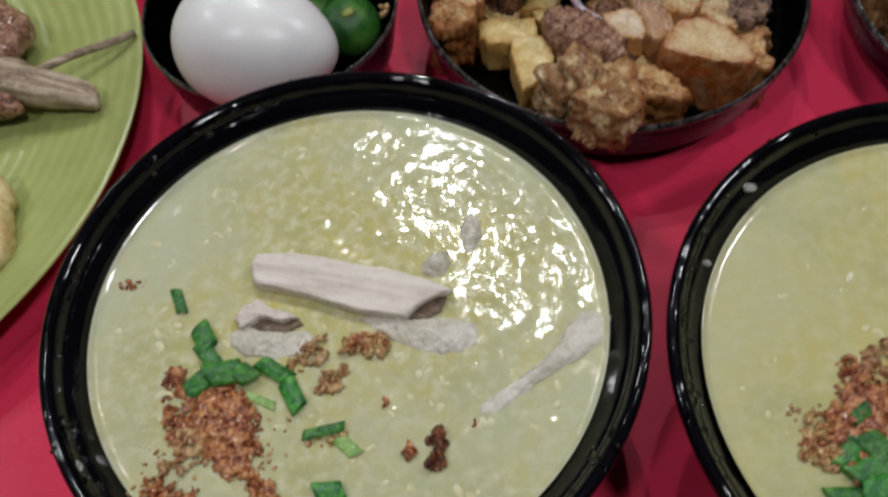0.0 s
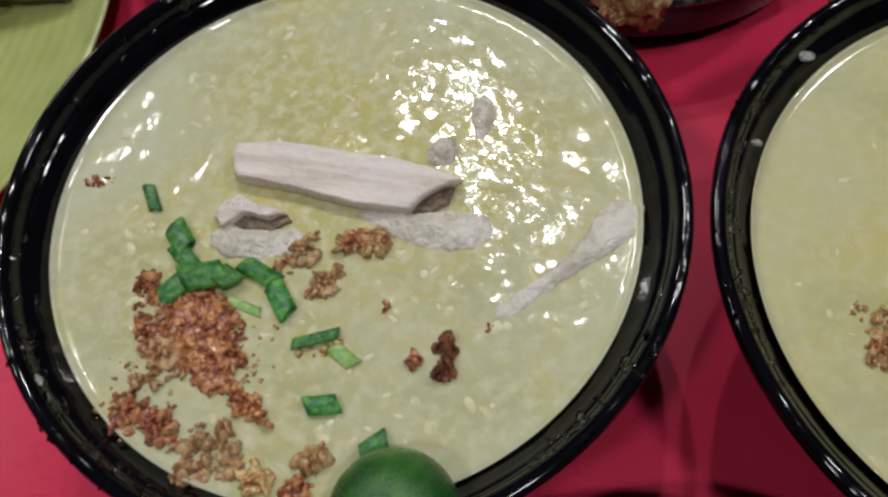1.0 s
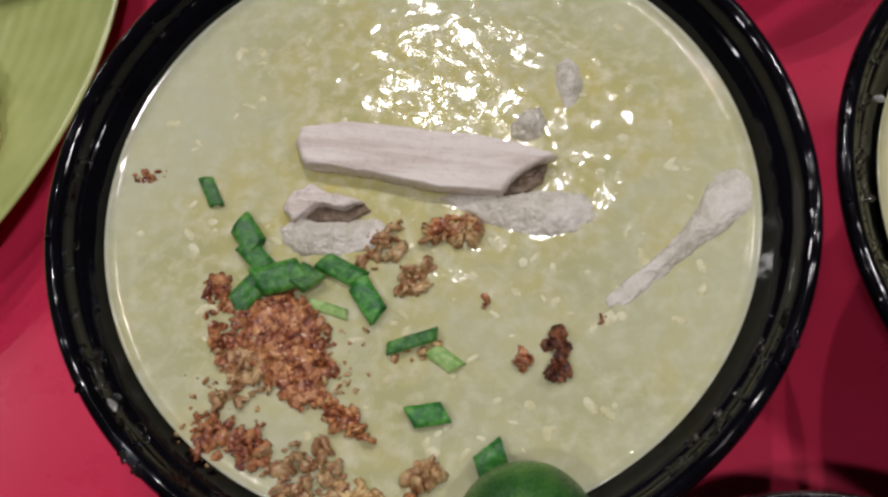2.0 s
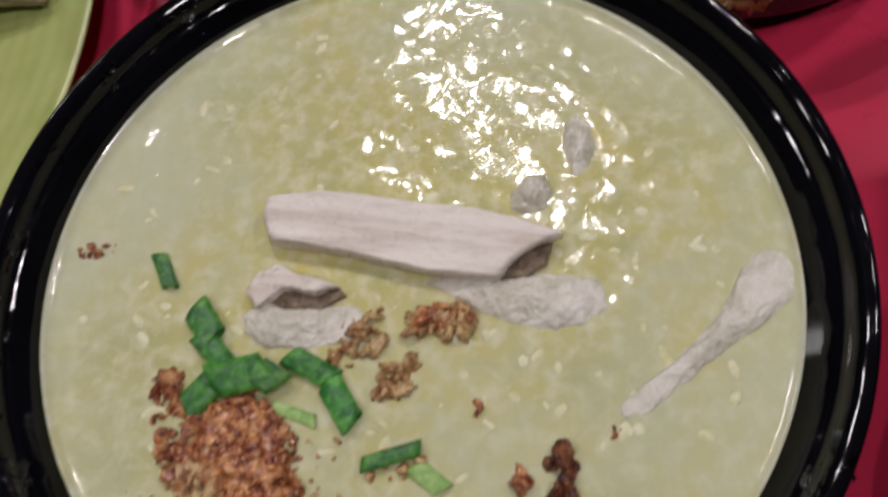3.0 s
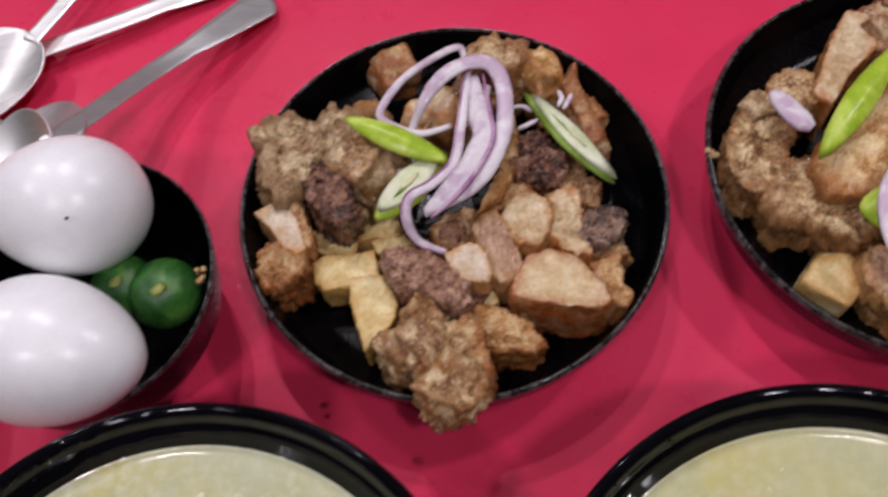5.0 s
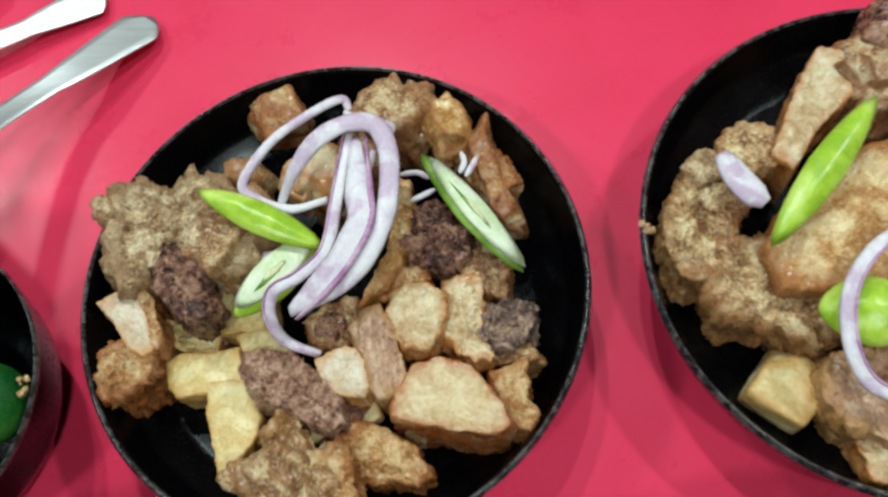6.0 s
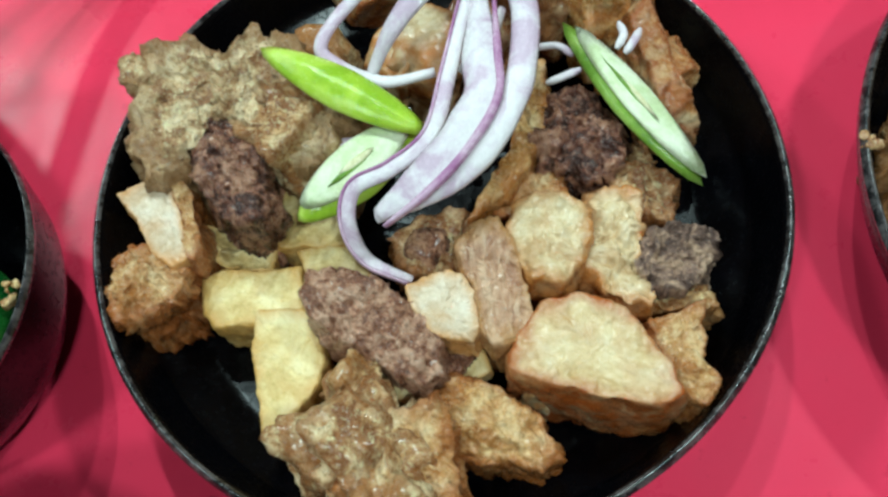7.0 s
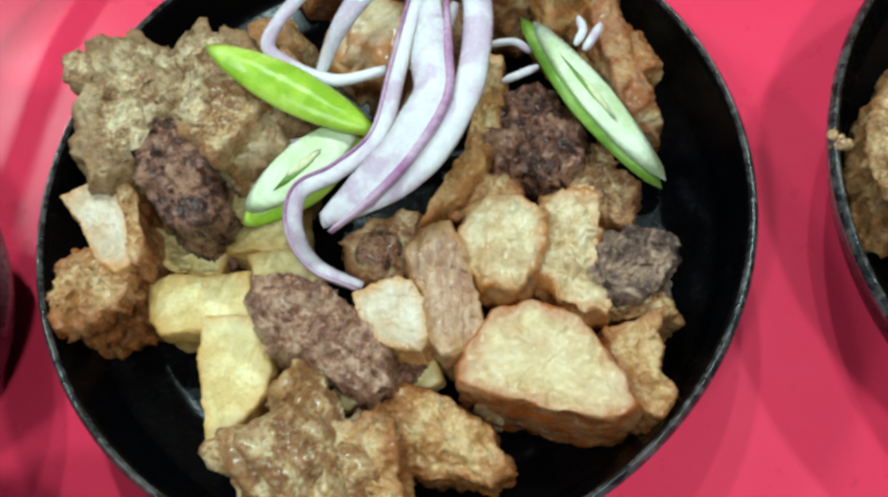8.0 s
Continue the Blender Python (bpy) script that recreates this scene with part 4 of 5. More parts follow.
bit_13 = chunk("pork_piece", 0.1021, 0.3884, 0.0430, 0.0300, 0, [(-2.5, -2.5), (1, -4.5), (4, -2), (2, 3), (-1, 4), (-4, 2.5)], MEAT_PALE, 13, "small stub", rough=0.0008, grain=0.0008)
join(pork_11, bit_12, "crust", "dark craggy crust")
join(pork_11, bit_13, "stub", "small stub")
# the middle
lump(P_, 0.1647, 0.3434, 0.0280, 0.0148, 0.0108, -8, MEAT_DARK, 45, "dark brown fried piece under onion", level=4)
# its right side
lump(P_, 0.1831, 0.3101, 0.0220, 0.0069, 0.0071, -7, FAT, 48, "small pale pork scrap", level=4)
chunk("liver_piece", 0.1245, 0.3604, 0.0410, 0.0105, 0, [(-8, 1), (-5.5, -6.5), (0, -12), (5.5, -13.5), (8.5, -7.5), (7, 2), (4, 8.5), (-0.5, 12.5), (-4.5, 13), (-8, 11)], MEAT_DARK, 14, "dark red glossy fried liver piece", cat='fried liver', group='fried pork pieces', rough=0.0016, grain=0.001, dome=0.002, flare=0.95)
slab = chunk("pork_piece", 0.1062, 0.3545, 0.0350, 0.0160, 0, [(-4.5, -1), (-1, -8), (3.5, -12), (7, -10.5), (6, -3.5), (3, 7), (0.5, 11), (-3.5, 9), (-9.5, 6.5)], FAT_WHITE, 16, "slab of pale white pork fat with a crisp brown edge", cat='fried pork', group='fried pork pieces', rough=0.0006, grain=0.0002)
slab_edge = chunk("pork_piece", 0.1124, 0.3550, 0.0355, 0.0140, 0, [(-3, 6), (-0.5, -3.5), (0.5, -11), (2.5, -11.5), (3.5, -7), (1.5, 4), (-1.5, 10), (-5.5, 10)], MEAT_GOLD, 15, "crisp brown edge of a fat slab", cat='fried pork', group='fried pork pieces', rough=0.001, grain=0.0005)
join(slab, slab_edge, "crust", "crisp brown crust")
chunk("pork_piece", 0.1037, 0.3403, 0.0330, 0.0105, 0, [(-9, 0), (-7, -5.5), (-3, -8.5), (1, -7.5), (5.5, -7), (9, -1.5), (8, 4.5), (2.5, 8), (-3.5, 8), (-8, 4.5)], MEAT_GOLD, 17, "golden brown knobbly fried pork nugget", cat='fried pork', group='fried pork pieces', rough=0.002, grain=0.0009, dome=0.0015)
chunk("tofu_cube", 0.1223, 0.3501, 0.0250, 0.0105, 0, [(-9, 0), (-5, -4.5), (0, -5.5), (6, -7), (8.5, -1), (7, 5), (3.5, 5.5), (-0.5, 3), (-4.5, 6), (-9, 5.5)], TOFU, 18, "curled pale fried tofu piece", cat='fried tofu', group='fried tofu cubes', rough=0.001, grain=0.0002, dome=-0.002)
chunk("tofu_cube", 0.1381, 0.3559, 0.0270, 0.0105, 0, [(-8.5, 1), (-7.5, -8), (-0.5, -9), (7.5, -10), (8, -1.5), (7.5, 8.5), (-0.5, 9), (-8, 9.5)], TOFU, 19, "golden fried tofu cube under a chili slice", cat='fried tofu', group='fried tofu cubes', rough=0.0004, grain=0.0002)
chunk("tofu_cube", 0.1247, 0.3367, 0.0260, 0.0105, 0, [(-10.5, -2), (-8, -6), (0.5, -6.5), (10.5, -6), (11, -1), (10.5, 5.5), (2, 5.5), (-7, 7), (-11, 5.5)], TOFU, 20, "rectangular golden fried tofu block", cat='fried tofu', group='fried tofu cubes', rough=0.0005, grain=0.0002)
chunk("tofu_cube", 0.1319, 0.3207, 0.0270, 0.0105, 0, [(-7, 3.5), (-5.5, -6.5), (-4.5, -15), (0, -12), (5, -8), (8.5, -1), (7.5, 4), (5, 10.5), (0, 11.5), (-5.5, 12)], TOFU, 21, "long pale fried tofu block", cat='fried tofu', group='fried tofu cubes', rough=0.0005, grain=0.0002)
chunk("tofu_cube", 0.1436, 0.3421, 0.0260, 0.0105, 0, [(-6.5, -1.5), (-1, -4), (5.5, -6), (8, -4.5), (3.5, 4.5), (-3, 5), (-8.5, 4)], TOFU, 22, "pale fried tofu cube partly under liver", cat='fried tofu', group='fried tofu cubes', rough=0.0004, grain=0.0002)
lv = chunk("liver_piece", 0.1521, 0.3243, 0.0360, 0.0105, 0, [(-14, 7.5), (-12, 2.5), (-7.5, -3), (-2, -6), (4.5, -11.5), (9, -14), (12.5, -11.5), (13, -5.5), (10.5, 0.5), (5.5, 5), (-1.5, 10), (-9, 12.5), (-13, 11)], MEAT_RED, 23, "grainy red-brown fried liver piece", cat='fried liver', group='fried pork pieces', rough=0.0014, grain=0.001, dome=0.0015)
lv_end = chunk("liver_piece", 0.1672, 0.3171, 0.0280, 0.0105, 0, [(-3, -4), (1.5, -3), (4.5, 0), (2.5, 3), (-3, 4)], MEAT_DARK, 42, "small dark liver end", cat='fried liver', group='fried pork pieces', rough=0.001, grain=0.0007)
join(lv, lv_end, "end", "small dark end")
pf = chunk("pork_piece", 0.1676, 0.3254, 0.0370, 0.0140, 0, [(-7, 0.5), (-5.5, -2), (-4, -5.5), (-0.5, -7), (4.5, -8), (6.5, -4.5), (6, 1.5), (3.5, 7), (-2.5, 7), (-7.5, 5)], FAT_WHITE, 43, "fried pork piece with pale fat and brown meat", cat='fried pork', group='fried pork pieces', rough=0.0007, grain=0.0003)
pf_meat = chunk("pork_piece", 0.1778, 0.3295, 0.0375, 0.0140, 0, [(-6.5, 3.5), (-4.5, -1.5), (-4, -9), (-2, -13), (3.5, -13.5), (6.5, -9), (5.5, -0.5), (4.5, 7), (2, 12.5), (-2, 13), (-7, 9.5)], LEAN, 24, "brown meat", cat='fried pork', group='fried pork pieces', rough=0.0009, grain=0.0005)
join(pf, pf_meat, "meat", "reddish brown lean meat")
chunk("pork_piece", 0.1868, 0.3515, 0.0310, 0.0105, 0, [(-8, -4), (-4, -6), (3, -2.5), (8.5, -1), (8, 4.5), (0.5, 4.5), (-6, 2.5)], MEAT_GOLD, 25, "orange fried pork piece beneath onion", cat='fried pork', group='fried pork pieces', rough=0.0012, grain=0.0006)
chunk("pork_piece", 0.1899, 0.3383, 0.0370, 0.0105, 0, [(-8, 2), (-7.5, -4.5), (-5, -9.5), (0.5, -10.5), (5.5, -7.5), (8, -2), (8.5, 4), (4.5, 9), (-2, 10), (-6.5, 7.5)], FAT, 26, "round fatty fried pork piece", cat='fried pork', group='fried pork pieces', rough=0.0008, grain=0.0003, dome=0.0015)
rt = chunk("pork_piece", 0.2031, 0.3358, 0.0340, 0.0105, 0, [(-7, 0.5), (-6.5, -4), (-3, -10), (1, -14), (6, -12), (4, -8.5), (4, -2), (6, 3), (6.5, 10), (2, 12.5), (-3.5, 11.5)], FAT, 27, "craggy tan fried pork piece with a dark charred end", cat='fried pork', group='fried pork pieces', rough=0.0014, grain=0.0006)
rt_a = chunk("pork_piece", 0.2114, 0.3488, 0.0310, 0.0105, 0, [(-5.5, 0), (-2, -5), (3.5, -8), (5.5, -5), (7, 1.5), (2.5, 5), (-3.5, 6), (-8.5, 4)], MEAT_TAN, 28, "reddish end", cat='fried pork', group='fried pork pieces', rough=0.0014, grain=0.0007)
rt_b = chunk("pork_piece", 0.2146, 0.3315, 0.0340, 0.0105, 0, [(-7, -4), (-2, -7), (3.5, -6.5), (6.5, -1.5), (8, 5), (2.5, 6.5), (-3, 6), (-7, 4)], CHARRED, 29, "charred end", cat='fried pork', group='fried pork pieces', rough=0.0018, grain=0.001)
rt_c = chunk("pork_piece", 0.2125, 0.3244, 0.0300, 0.0105, 0, [(-7.5, -2), (-1, -2), (5.5, -3.5), (8.5, -3), (9, -0.5), (6, 2), (-3.5, 3.5), (-9.5, 1.5)], MEAT_TAN, 46, "lower crust", cat='fried pork', group='fried pork pieces', rough=0.0014, grain=0.0008)
join(rt, rt_a, "reddish_end", "reddish brown end")
join(rt, rt_b, "char", "dark purple-grey charred end")
join(rt, rt_c, "crust", "knobbly tan crust")
ch = chunk("pork_piece", 0.1946, 0.3126, 0.0380, 0.0105, 0, [(-15.5, -2), (-10, -5), (-2, -8), (4, -10), (10.5, -11.5), (15, -9.5), (13, -3), (10.5, 3), (7, 7.5), (0, 11.5), (-7.5, 11), (-11.5, 7), (-15.5, 1)], FAT_RIND, 231, "large pale fat chunk of pork with orange-brown crisp rind", cat='fried pork', group='fried pork pieces', rough=0.0007, grain=0.0002, flare=1.06)
ch_b = chunk("pork_piece", 0.2128, 0.3118, 0.0330, 0.0105, 0, [(-4.5, -0.5), (-3.5, -7.5), (0, -10.5), (4.5, -8.5), (6, -5.5), (3, -2), (4, 3), (5, 10), (-1.5, 8), (-6, 7)], MEAT_GOLD, 32, "golden side crust", cat='fried pork', group='fried pork pieces', rough=0.0012, grain=0.0006)
join(ch, ch_b, "crust", "golden side crust with a knob")
chunk("pork_piece", 0.1738, 0.3023, 0.0300, 0.0105, 0, [(-10, 0), (-7, -5), (-2, -7.5), (2.5, -7), (9, -9.5), (12, -7), (10.5, -3.5), (8.5, 1.5), (4.5, 5), (0, 9), (-6.5, 9), (-10.5, 7.5)], MEAT_GOLD, 34, "glossy brown fried pork piece with a pointed end", cat='fried pork', group='fried pork pieces', rough=0.0014, grain=0.0007, dome=0.002)
chunk("liver_piece", 0.1986, 0.3624, 0.0350, 0.0105, 0, [(-9, -3), (-5, -8.5), (0, -11.5), (6, -10.5), (9, -4), (8, 3.5), (4.5, 11), (-2.5, 11), (-8.5, 7.5)], MEAT_DARK, 10, "dark charred fried liver piece", cat='fried liver', group='fried pork pieces', rough=0.0018, grain=0.0011, dome=0.0015)
chunk("pork_piece", 0.1874, 0.3647, 0.0355, 0.0105, 0, [(-7, -16.5), (0, -9.5), (4, -1.5), (6, 7), (6.5, 17), (2.5, 18.5), (-0.5, 3.5), (-5.5, -9.5), (-13.5, -19)], MEAT_GOLD, 9, "long golden fried pork piece under onion", cat='fried pork', group='fried pork pieces', rough=0.0012, grain=0.0006)
chunk("pork_piece", 0.1664, 0.3431, 0.0290, 0.0105, 0, [(-7.5, -5.5), (-1, -8.5), (6.5, -4), (11, 3), (5, 7), (-3.5, 6), (-10, 2)], MEAT_TAN, 52, "brown fried pork piece under an onion tail", cat='fried pork', group='fried pork pieces', rough=0.0014, grain=0.0006)
chunk("pork_piece", 0.2111, 0.3582, 0.0260, 0.0105, 0, [(-4, -3.5), (0.5, -5), (5, -1.5), (2.5, 5), (-3.5, 4)], MEAT_TAN, 53, "small brown fried pork scrap", cat='fried pork', group='fried pork pieces', rough=0.0012, grain=0.0006)
# its front
cube(0.1546, 0.3128, 0.0240, 0.0095, 0.0072, -7, 49, TOFU, "small pale fried tofu scrap", high=0.010)
cube(0.1697, 0.3153, 0.0240, 0.0105, 0.0059, 17, 50, TOFU, "small pale fried tofu scrap", high=0.010)
bit_35 = lump(P_, 0.1465, 0.3137, 0.0350, 0.0082, 0.0121, -64, MEAT_TAN, 35, "upper end of a large craggy pork piece", rough=0.12, ridge=0.3)
bit_36 = lump(P_, 0.1407, 0.2995, 0.0360, 0.0135, 0.0146, -64, MEAT_TAN, 36, "craggy brown shoulder of fried pork", rough=0.22, ridge=0.6, grain=0.001)
pork_37 = lump(P_, 0.1502, 0.2982, 0.0390, 0.0282, 0.0223, -55, MEAT_TAN, 37, "large craggy fried pork piece", rough=0.22, ridge=0.7, lobes=10, grain=0.0012)
bit_39 = lump(P_, 0.1538, 0.2827, 0.0420, 0.0195, 0.0223, -44, MEAT_TAN, 39, "end of fried pork hanging over the rim", rough=0.24, ridge=0.7, low=0.0285, grain=0.0012)
frn = chunk("pork_piece", 0.1561, 0.2940, 0.0385, 0.0220, 0, [(-12, 3), (-9, -6), (-2.5, -14), (5.5, -14), (10.5, -8), (10.5, 2), (9.5, 11.5), (2.5, 11), (-4.5, 13.5), (-10.5, 10)], MEAT_GOLD, 38, "golden crust", cat='fried pork', group='fried pork pieces', rough=0.0018, grain=0.001)
join(pork_37, bit_35, "upper_end", "")
join(pork_37, bit_36, "shoulder", "")
join(pork_37, frn, "crust", "golden crust")
join(pork_37, bit_39, "overhang", "craggy end over the rim")

# onion rings on top of it
onion([(0.1804, 0.4028, 0.0470), (0.1785, 0.4059, 0.0490), (0.1682, 0.4011, 0.0510), (0.1562, 0.3941, 0.0510), (0.1468, 0.3841, 0.0490), (0.1493, 0.3793, 0.0470), (0.1589, 0.3745, 0.0450), (0.1702, 0.3752, 0.0450)], 0.0032, taper=0.7)
onion([(0.1558, 0.3771, 0.0430), (0.1623, 0.3832, 0.0510), (0.1702, 0.3894, 0.0550), (0.1797, 0.3926, 0.0560), (0.1876, 0.3911, 0.0550), (0.1903, 0.3829, 0.0540), (0.1889, 0.3714, 0.0530), (0.1854, 0.3609, 0.0520), (0.1780, 0.3514, 0.0500), (0.1694, 0.3459, 0.0470), (0.1555, 0.3435, 0.0430)], 0.0060, edge=0.0, taper=0.45)
onion([(0.1803, 0.3926, 0.0520), (0.1766, 0.3806, 0.0520), (0.1730, 0.3696, 0.0510), (0.1682, 0.3573, 0.0490), (0.1595, 0.3519, 0.0470), (0.1513, 0.3501, 0.0440), (0.1491, 0.3439, 0.0400), (0.1519, 0.3384, 0.0340), (0.1603, 0.3345, 0.0300)], 0.0036, edge=1.0, taper=0.55)
onion([(0.1813, 0.3892, 0.0520), (0.1803, 0.3719, 0.0530), (0.1794, 0.3625, 0.0530), (0.1727, 0.3535, 0.0510), (0.1645, 0.3473, 0.0480), (0.1560, 0.3436, 0.0440)], 0.0082, edge=-1.0, taper=0.4)
onion([(0.1861, 0.3855, 0.0500), (0.1801, 0.3775, 0.0480), (0.1758, 0.3733, 0.0460)], 0.0036)
onion([(0.1790, 0.4016, 0.0480), (0.1864, 0.3954, 0.0490), (0.1918, 0.3939, 0.0480), (0.1897, 0.3907, 0.0460)], 0.0030)
onion([(0.1913, 0.3817, 0.0400), (0.1970, 0.3808, 0.0410), (0.2003, 0.3792, 0.0390)], 0.0018, 0.0012)
onion([(0.1936, 0.3728, 0.0390), (0.1972, 0.3733, 0.0400), (0.2013, 0.3746, 0.0400)], 0.0018, 0.0012)
onion([(0.2111, 0.3846, 0.0410), (0.2114, 0.3807, 0.0420), (0.2095, 0.3779, 0.0410)], 0.0020, 0.0013)
onion([(0.2153, 0.3821, 0.0410), (0.2129, 0.3782, 0.0420), (0.2111, 0.3764, 0.0410)], 0.0020, 0.0013)
onion([(0.1438, 0.3664, 0.0400), (0.1481, 0.3636, 0.0400), (0.1530, 0.3636, 0.0400)], 0.0030, 0.0014)
chili_slice(0.1506, 0.3719, 0.0480, 0.0393, 0.0090, -35, 1, 6, 0, CHILI, False, "bright yellow-green chili slice with smooth skin")
chili_slice(0.1516, 0.3561, 0.0400, 0.0302, 0.0114, 34, 2, -4, 4, CHILI, True, "slanted chili slice showing pale seeds")
chili_slice(0.2105, 0.3658, 0.0390, 0.0457, 0.0084, -62, 3, 4, -10, CHILI_DEEP, True)

# the far plate
chunk("pork_piece", 0.2770, 0.3527, 0.0310, 0.0105, 0, [(-12, -5), (-10.5, -15), (-1.5, -19), (6.5, -7), (13.5, 3.5), (11, 15.5), (1, 16.5), (-9.5, 6)], MEAT_TAN, 61, "dark purple-brown craggy fried pork piece", cat='fried pork', group='fried pork pieces', rough=0.002, grain=0.0012)
chunk("pork_piece", 0.2839, 0.3691, 0.0330, 0.0105, 0, [(-5, -5.5), (6.5, -4.5), (7.5, 3.5), (-0.5, 6), (-8.5, 1)], MEAT_PALE, 62, "pale brown fried pork knob", cat='fried pork', group='fried pork pieces', rough=0.001, grain=0.0007)
chunk("pork_piece", 0.2961, 0.3720, 0.0340, 0.0105, 0, [(-8, -8), (6, -7.5), (9.5, 6), (0, 9), (-9, 2.5)], MEAT_TAN, 72, "tan fried pork piece under onion", cat='fried pork', group='fried pork pieces', rough=0.0012, grain=0.0007)
chunk("pork_piece", 0.3196, 0.3827, 0.0360, 0.0105, 0, [(-13.5, -21.5), (0, -7.5), (13, 0.5), (15, 15), (6.5, 17.5), (-5.5, 4), (-17, -14)], FAT, 63, "pale long block of fried pork fat", cat='fried pork', group='fried pork pieces', rough=0.0008, grain=0.0003)
chunk("pork_piece", 0.3471, 0.3861, 0.0360, 0.0105, 0, [(-15.5, -8.5), (4, -15), (15.5, 1.5), (7, 14.5), (-10.5, 10)], MEAT_TAN, 77, "brown fried pork piece beside pale fat", cat='fried pork', group='fried pork pieces', rough=0.0016, grain=0.0009)
chunk("pork_piece", 0.3204, 0.3418, 0.0380, 0.0105, 0, [(-28.5, -16), (-14, -19), (8, -19), (23.5, -6.5), (28, 15), (13.5, 22), (-6.5, 18), (-21.5, 5.5), (-30, -3)], MEAT_GOLD, 66, "large smooth golden fried pork piece", cat='fried pork', group='fried pork pieces', rough=0.0012, grain=0.0006)
chunk("pork_piece", 0.2906, 0.3267, 0.0310, 0.0105, 0, [(-16.5, 5), (-16, -4), (-2.5, -9), (4.5, -17), (17.5, -13.5), (20, -2.5), (4.5, 3), (2.5, 15), (-10, 20)], MEAT_TAN, 67, "long brown fried pork piece", cat='fried pork', group='fried pork pieces', rough=0.002, grain=0.0012)
chunk("pork_piece", 0.2784, 0.3301, 0.0250, 0.0105, 0, [(-2.5, -4.5), (3.5, -3.5), (4, 3.5), (-4.5, 4)], FAT, 68, "small pale fat piece", cat='fried pork', group='fried pork pieces', rough=0.0006, grain=0.0003)
chunk("pork_piece", 0.3067, 0.2955, 0.0300, 0.0105, 0, [(-12.5, 0.5), (-9, -8.5), (1.5, -14.5), (11, -6), (10, 10.5), (-7, 12)], LEAN, 70, "brown fried pork piece beside tofu", cat='fried pork', group='fried pork pieces', rough=0.0014, grain=0.0007)
chunk("pork_piece", 0.3302, 0.3088, 0.0320, 0.0105, 0, [(-14.5, -13), (-5.5, -22), (13, -3), (12.5, 18.5), (-6.5, 15.5)], MEAT_TAN, 73, "brown fried pork piece under chili", cat='fried pork', group='fried pork pieces', rough=0.0016, grain=0.0009)
chunk("pork_piece", 0.3091, 0.2789, 0.0240, 0.0105, 0, [(-7.5, -5.5), (2.5, -9.5), (10.5, 0.5), (4, 8), (-8.5, 6.5)], FAT, 71, "pale pork piece near the plate's rim", cat='fried pork', group='fried pork pieces', rough=0.0008, grain=0.0004)
lump(P_, 0.3437, 0.3922, 0.0360, 0.0331, 0.0273, 10, MEAT_TAN, 64, "brown fried pork piece at the plate's back", rough=0.13)
lump("liver_piece", 0.3519, 0.4003, 0.0400, 0.0240, 0.0242, -13, MEAT_DARK, 65, "dark fried liver piece at the plate's back", "fried liver", rough=0.12)
cube(0.2889, 0.3022, 0.0220, 0.0177, 0.0202, -41, 69, TOFU, "fried tofu cube on a black plate", high=0.015)
lump(P_, 0.3469, 0.3461, 0.0360, 0.0375, 0.0516, -12, MEAT_TAN, 74, "brown fried pork piece in the heap's middle")
lump(P_, 0.3298, 0.2992, 0.0280, 0.0286, 0.0330, -12, MEAT_GOLD, 75, "golden fried pork piece near the rim")
chili_slice(0.3110, 0.3558, 0.0440, 0.0566, 0.0098, 42, 4, 0, 8, CHILI, False, "bright green chili slice with glossy skin")
chili_slice(0.3104, 0.3141, 0.0400, 0.0265, 0.0186, -13, 5, 0, 0, CHILI, False, "short bright green chili piece")
onion([(0.2856, 0.3681, 0.0400), (0.2882, 0.3566, 0.0420), (0.2926, 0.3499, 0.0410)], 0.0085, 0.002)
onion([(0.3306, 0.3364, 0.0460), (0.3136, 0.3285, 0.0470), (0.3040, 0.3186, 0.0460), (0.3002, 0.3061, 0.0440), (0.3028, 0.2955, 0.0400), (0.3116, 0.2886, 0.0380)], 0.0044, edge=-1.0)
crumbs("pork_crumb", 0.2608, 0.3544, 0.0282, 0.0031, 0.0042, -12, 5, GARLIC_PALE, 77, 0.0010, "tiny fried crumb on the plate rim")


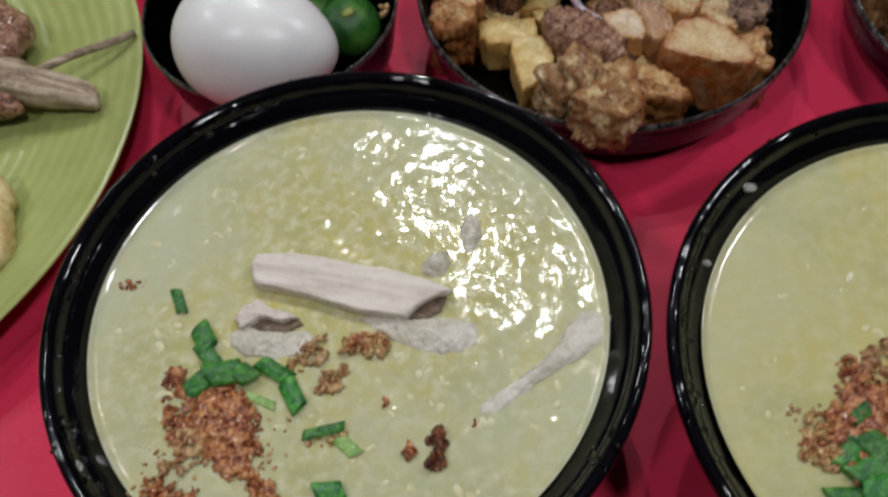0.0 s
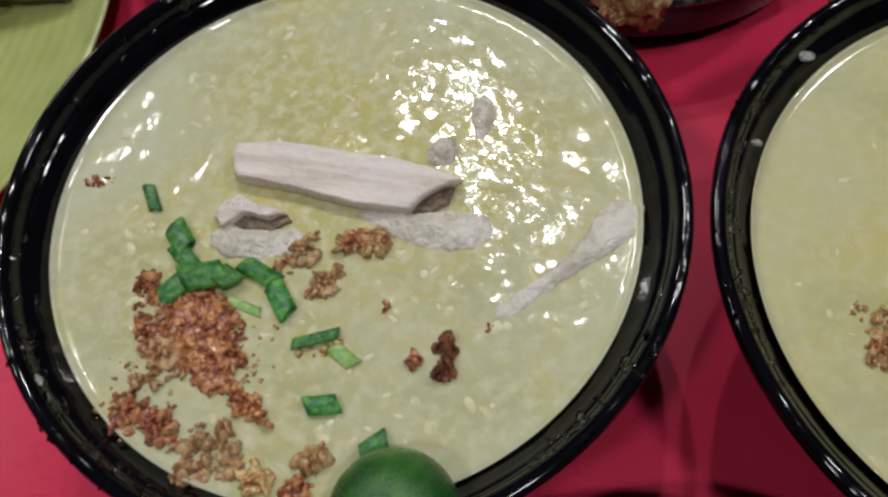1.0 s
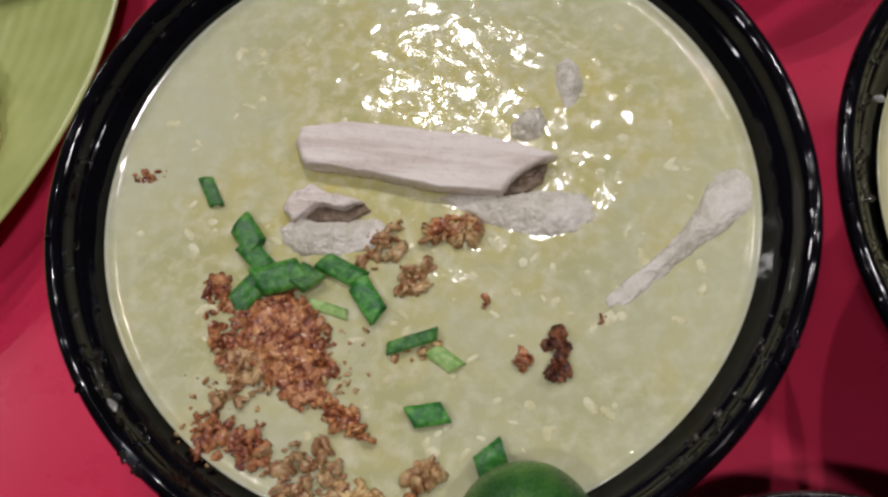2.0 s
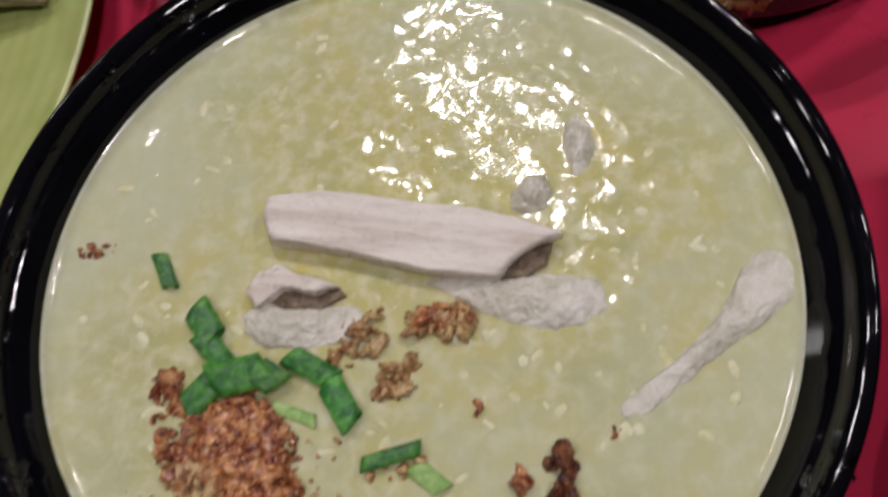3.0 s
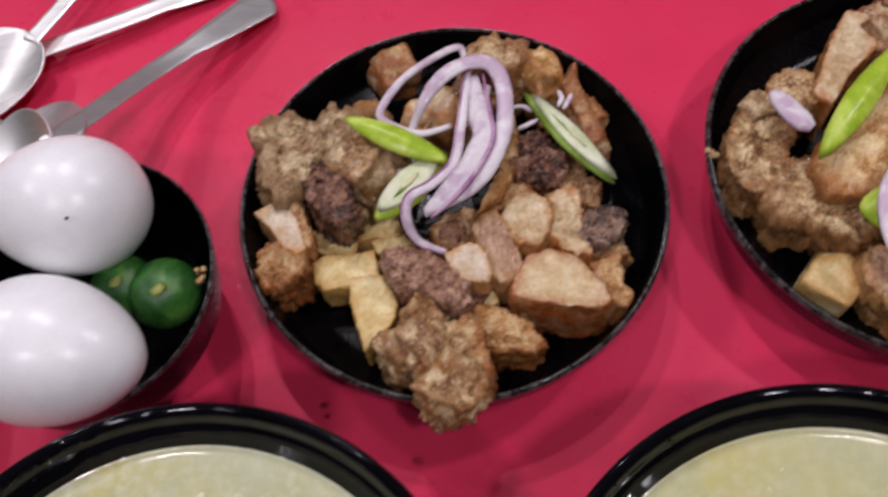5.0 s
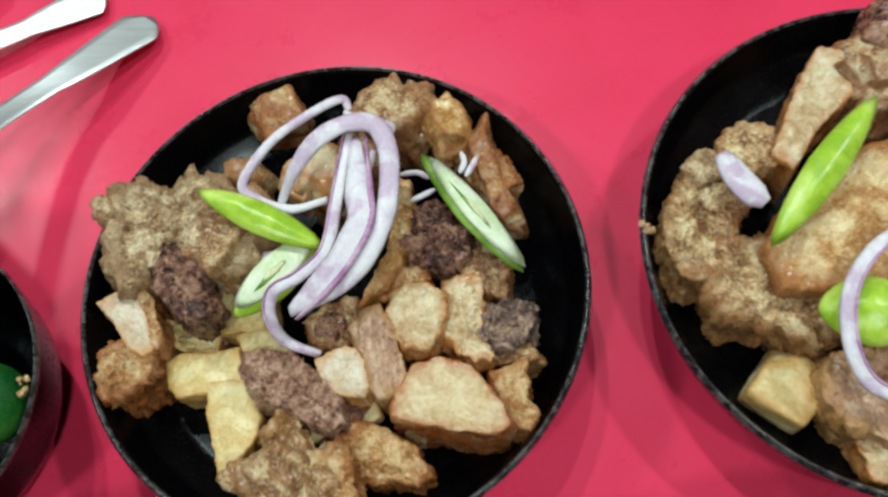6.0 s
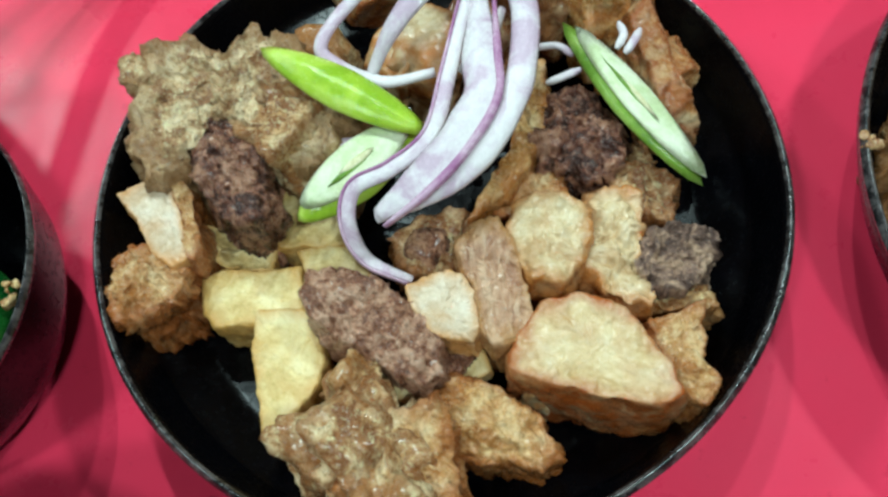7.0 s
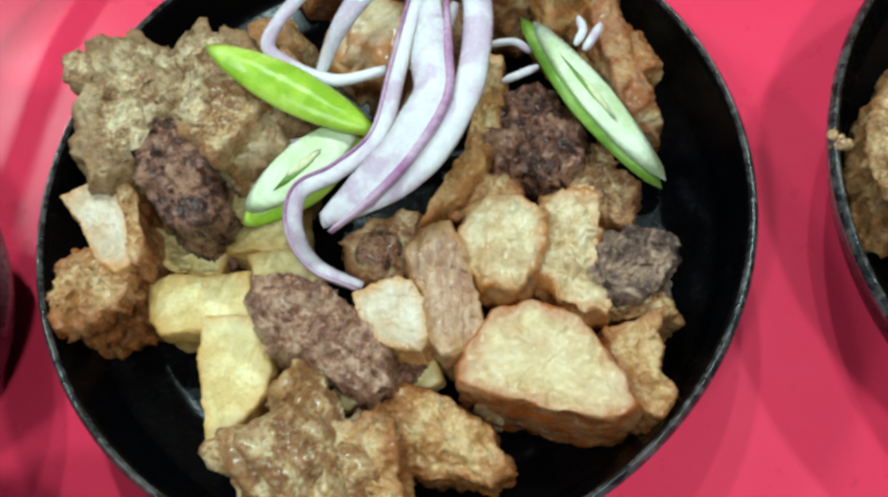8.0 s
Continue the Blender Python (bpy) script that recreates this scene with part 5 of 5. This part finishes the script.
# ---- cutlery ----
def spoon(tip, rest, neck, end, width, label):
    """A steel spoon: a handle that widens to a round end, a neck, and a shallow bowl."""
    line = catmull([tip, tuple((Vector(tip) + Vector(rest)) / 2), rest, neck], 14)
    bm = bmesh.new()
    rows = []
    n = len(line)
    for i, p in enumerate(line):
        d = (line[min(i + 1, n - 1)] - line[max(i - 1, 0)]).normalized()
        side = d.cross(Vector((0, 0, 1))).normalized()
        up = side.cross(d)
        u = i / (n - 1)
        w = width * (0.50 + 0.50 * max(0, 1 - u * 2.1) ** 0.8) * min(1, math.sqrt(max(0.02, u * 14)))
        row = []
        for k in range(12):
            a = math.tau * k / 12
            x, y = math.cos(a), math.sin(a)
            row.append(bm.verts.new(p + side * (math.copysign(abs(x) ** 0.8, x) * w / 2) + up * (y * 0.0009 - 0.0008 * (1 - abs(x)) * (1 if y > 0 else 0.4))))
        rows.append(row)
    for p, q in zip(rows, rows[1:]):
        for k in range(12):
            j = (k + 1) % 12
            bm.faces.new((p[k], p[j], q[j], q[k]))
    bm.faces.new(rows[0][::-1])
    bm.faces.new(rows[-1])
    bmesh.ops.recalc_face_normals(bm, faces=bm.faces)
    s = tagged(part("spoon", bm, STEEL), label, "spoon", "steel cutlery")
    d = Vector(end) - Vector(neck)
    m = Matrix.Translation((Vector(neck) + Vector(end)) / 2) @ d.to_track_quat("X", "Z").to_matrix().to_4x4()
    cup = bmesh.new()
    bmesh.ops.create_uvsphere(cup, u_segments=40, v_segments=24, radius=1.0)
    for v in cup.verts:
        x, y, z = v.co
        k = 1 - 0.18 * x
        v.co = m @ Vector((x * d.length * 0.56, y * width * 1.15 * k, (-0.006 * (1 - min(1, x * x + y * y))) + (0.0006 if z > 0 else -0.0006)))
    part("spoon_bowl", cup, STEEL, s)
    return s


spoon((0.1064, 0.4903, 0.0030), (0.0586, 0.4442, 0.0220), (0.0277, 0.3986, 0.0460), (-0.0070, 0.3931, 0.0300), 0.0205, "steel spoon leaning on a small black bowl")
spoon((0.0875, 0.5070, 0.0030), (0.0456, 0.4904, 0.0070), (0.0020, 0.4785, 0.0080), (-0.0563, 0.4695, 0.0060), 0.0190, "patterned steel spoon lying on the red table")
spoon((0.0376, 0.5283, 0.0120), (0.0227, 0.5083, 0.0120), (0.0021, 0.4806, 0.0130), (-0.0346, 0.4445, 0.0100), 0.0160, "steel spoon lying across another spoon")
spoon((-0.0483, 0.4724, 0.0040), (-0.0244, 0.4469, 0.0100), (-0.0026, 0.4270, 0.0200), (0.0309, 0.3874, 0.0460), 0.0220, "steel serving spoon resting against the small bowl")


# ---- the green plate ----
gx, gy, gr = -0.1802, 0.3274, 0.1600
g_prof = [(0.001, 0.006), (0.60 * gr, 0.006), (0.74 * gr, 0.009), (0.97 * gr, 0.0185), (0.99 * gr, 0.0200), (gr, 0.0195), (0.985 * gr, 0.0165), (0.74 * gr, 0.004), (0.62 * gr, 0.0), (0.001, 0.0)]
put(tagged(part("dinner_plate", lathe(rounded(g_prof, 0.0015, 3), 200, 0.002, 2), GREEN_PLATE), "large lime green melamine plate with faint rings", "plate"), gx, gy, 0.0)


def scrap(name, x, y, z, length, width, rot, high, mat, seed, label, cat, square=3.0, roll=0.0):
    a, b, h = length / 2, width / 2, high / 2
    bm = blob([(0, 0, 0, a * 0.9, b * 0.8, h, 0, square), (-a * 0.5, b * 0.25, 0, a * 0.45, b * 0.7, h * 0.9, 20, 2.6), (a * 0.45, -b * 0.1, 0, a * 0.55, b * 0.45, h * 0.7, -8, 2.4)], 5, 0.12, 110, seed, 0.4)
    return put(tagged(part(name, bm, mat), label, cat, "leftovers on the green plate"), x, y, z, rot, roll)


scrap("pork_strip", -0.0654, 0.3320, 0.0200, 0.0670, 0.0179, -17, 0.012, STEWED, 81, "greyish brown cooked meat strip on a green plate", "meat")
scrap("pork_strip", -0.0885, 0.3636, 0.0190, 0.0401, 0.0381, -37, 0.014, MEAT_RED, 82, "reddish brown cooked meat piece on a green plate", "meat")
scrap("pork_strip", -0.0830, 0.3258, 0.0180, 0.0346, 0.0152, -6, 0.010, MEAT_DARK, 83, "dark underside of cooked meat on a green plate", "meat")
put(tagged(part("wooden_pick", ribbon([(-0.0644, 0.3390, 0.0200), (-0.0489, 0.3452, 0.0215), (-0.0358, 0.3501, 0.0215), (-0.0256, 0.3556, 0.0212)], 0.0036, 0.003, 0, 0.7), STEWED), "thin pale bone stick on the green plate", "bone"), 0, 0, 0)
scrap("lemon_wedge", -0.0680, 0.2719, 0.0170, 0.0452, 0.0160, -70, 0.012, TOFU, 84, "pale yellow cut wedge on a green plate", "wedge", 2.4)
fx, fy = 0.1331, 0.1350
serving_plate(fx, fy - 0.072, 0.070, 0.028, "round black plate at the table's near side")


# ---- marks on the table ----
for x, y, s in ((0.1079, 0.2983, 0.0016), (0.1086, 0.2944, 0.0011), (0.1374, 0.2724, 0.0018), (0.1190, 0.3012, 0.0007)):
    put(tagged(part("water_drop", blob([(0, 0, 0, s, s * 0.8, s * 0.5, 0, 2.0)], 3, 0.1, 300, 1), WATER), "single clear water drop on the red table", "water drop", "water drops on the table"), x, y, s * 0.3)
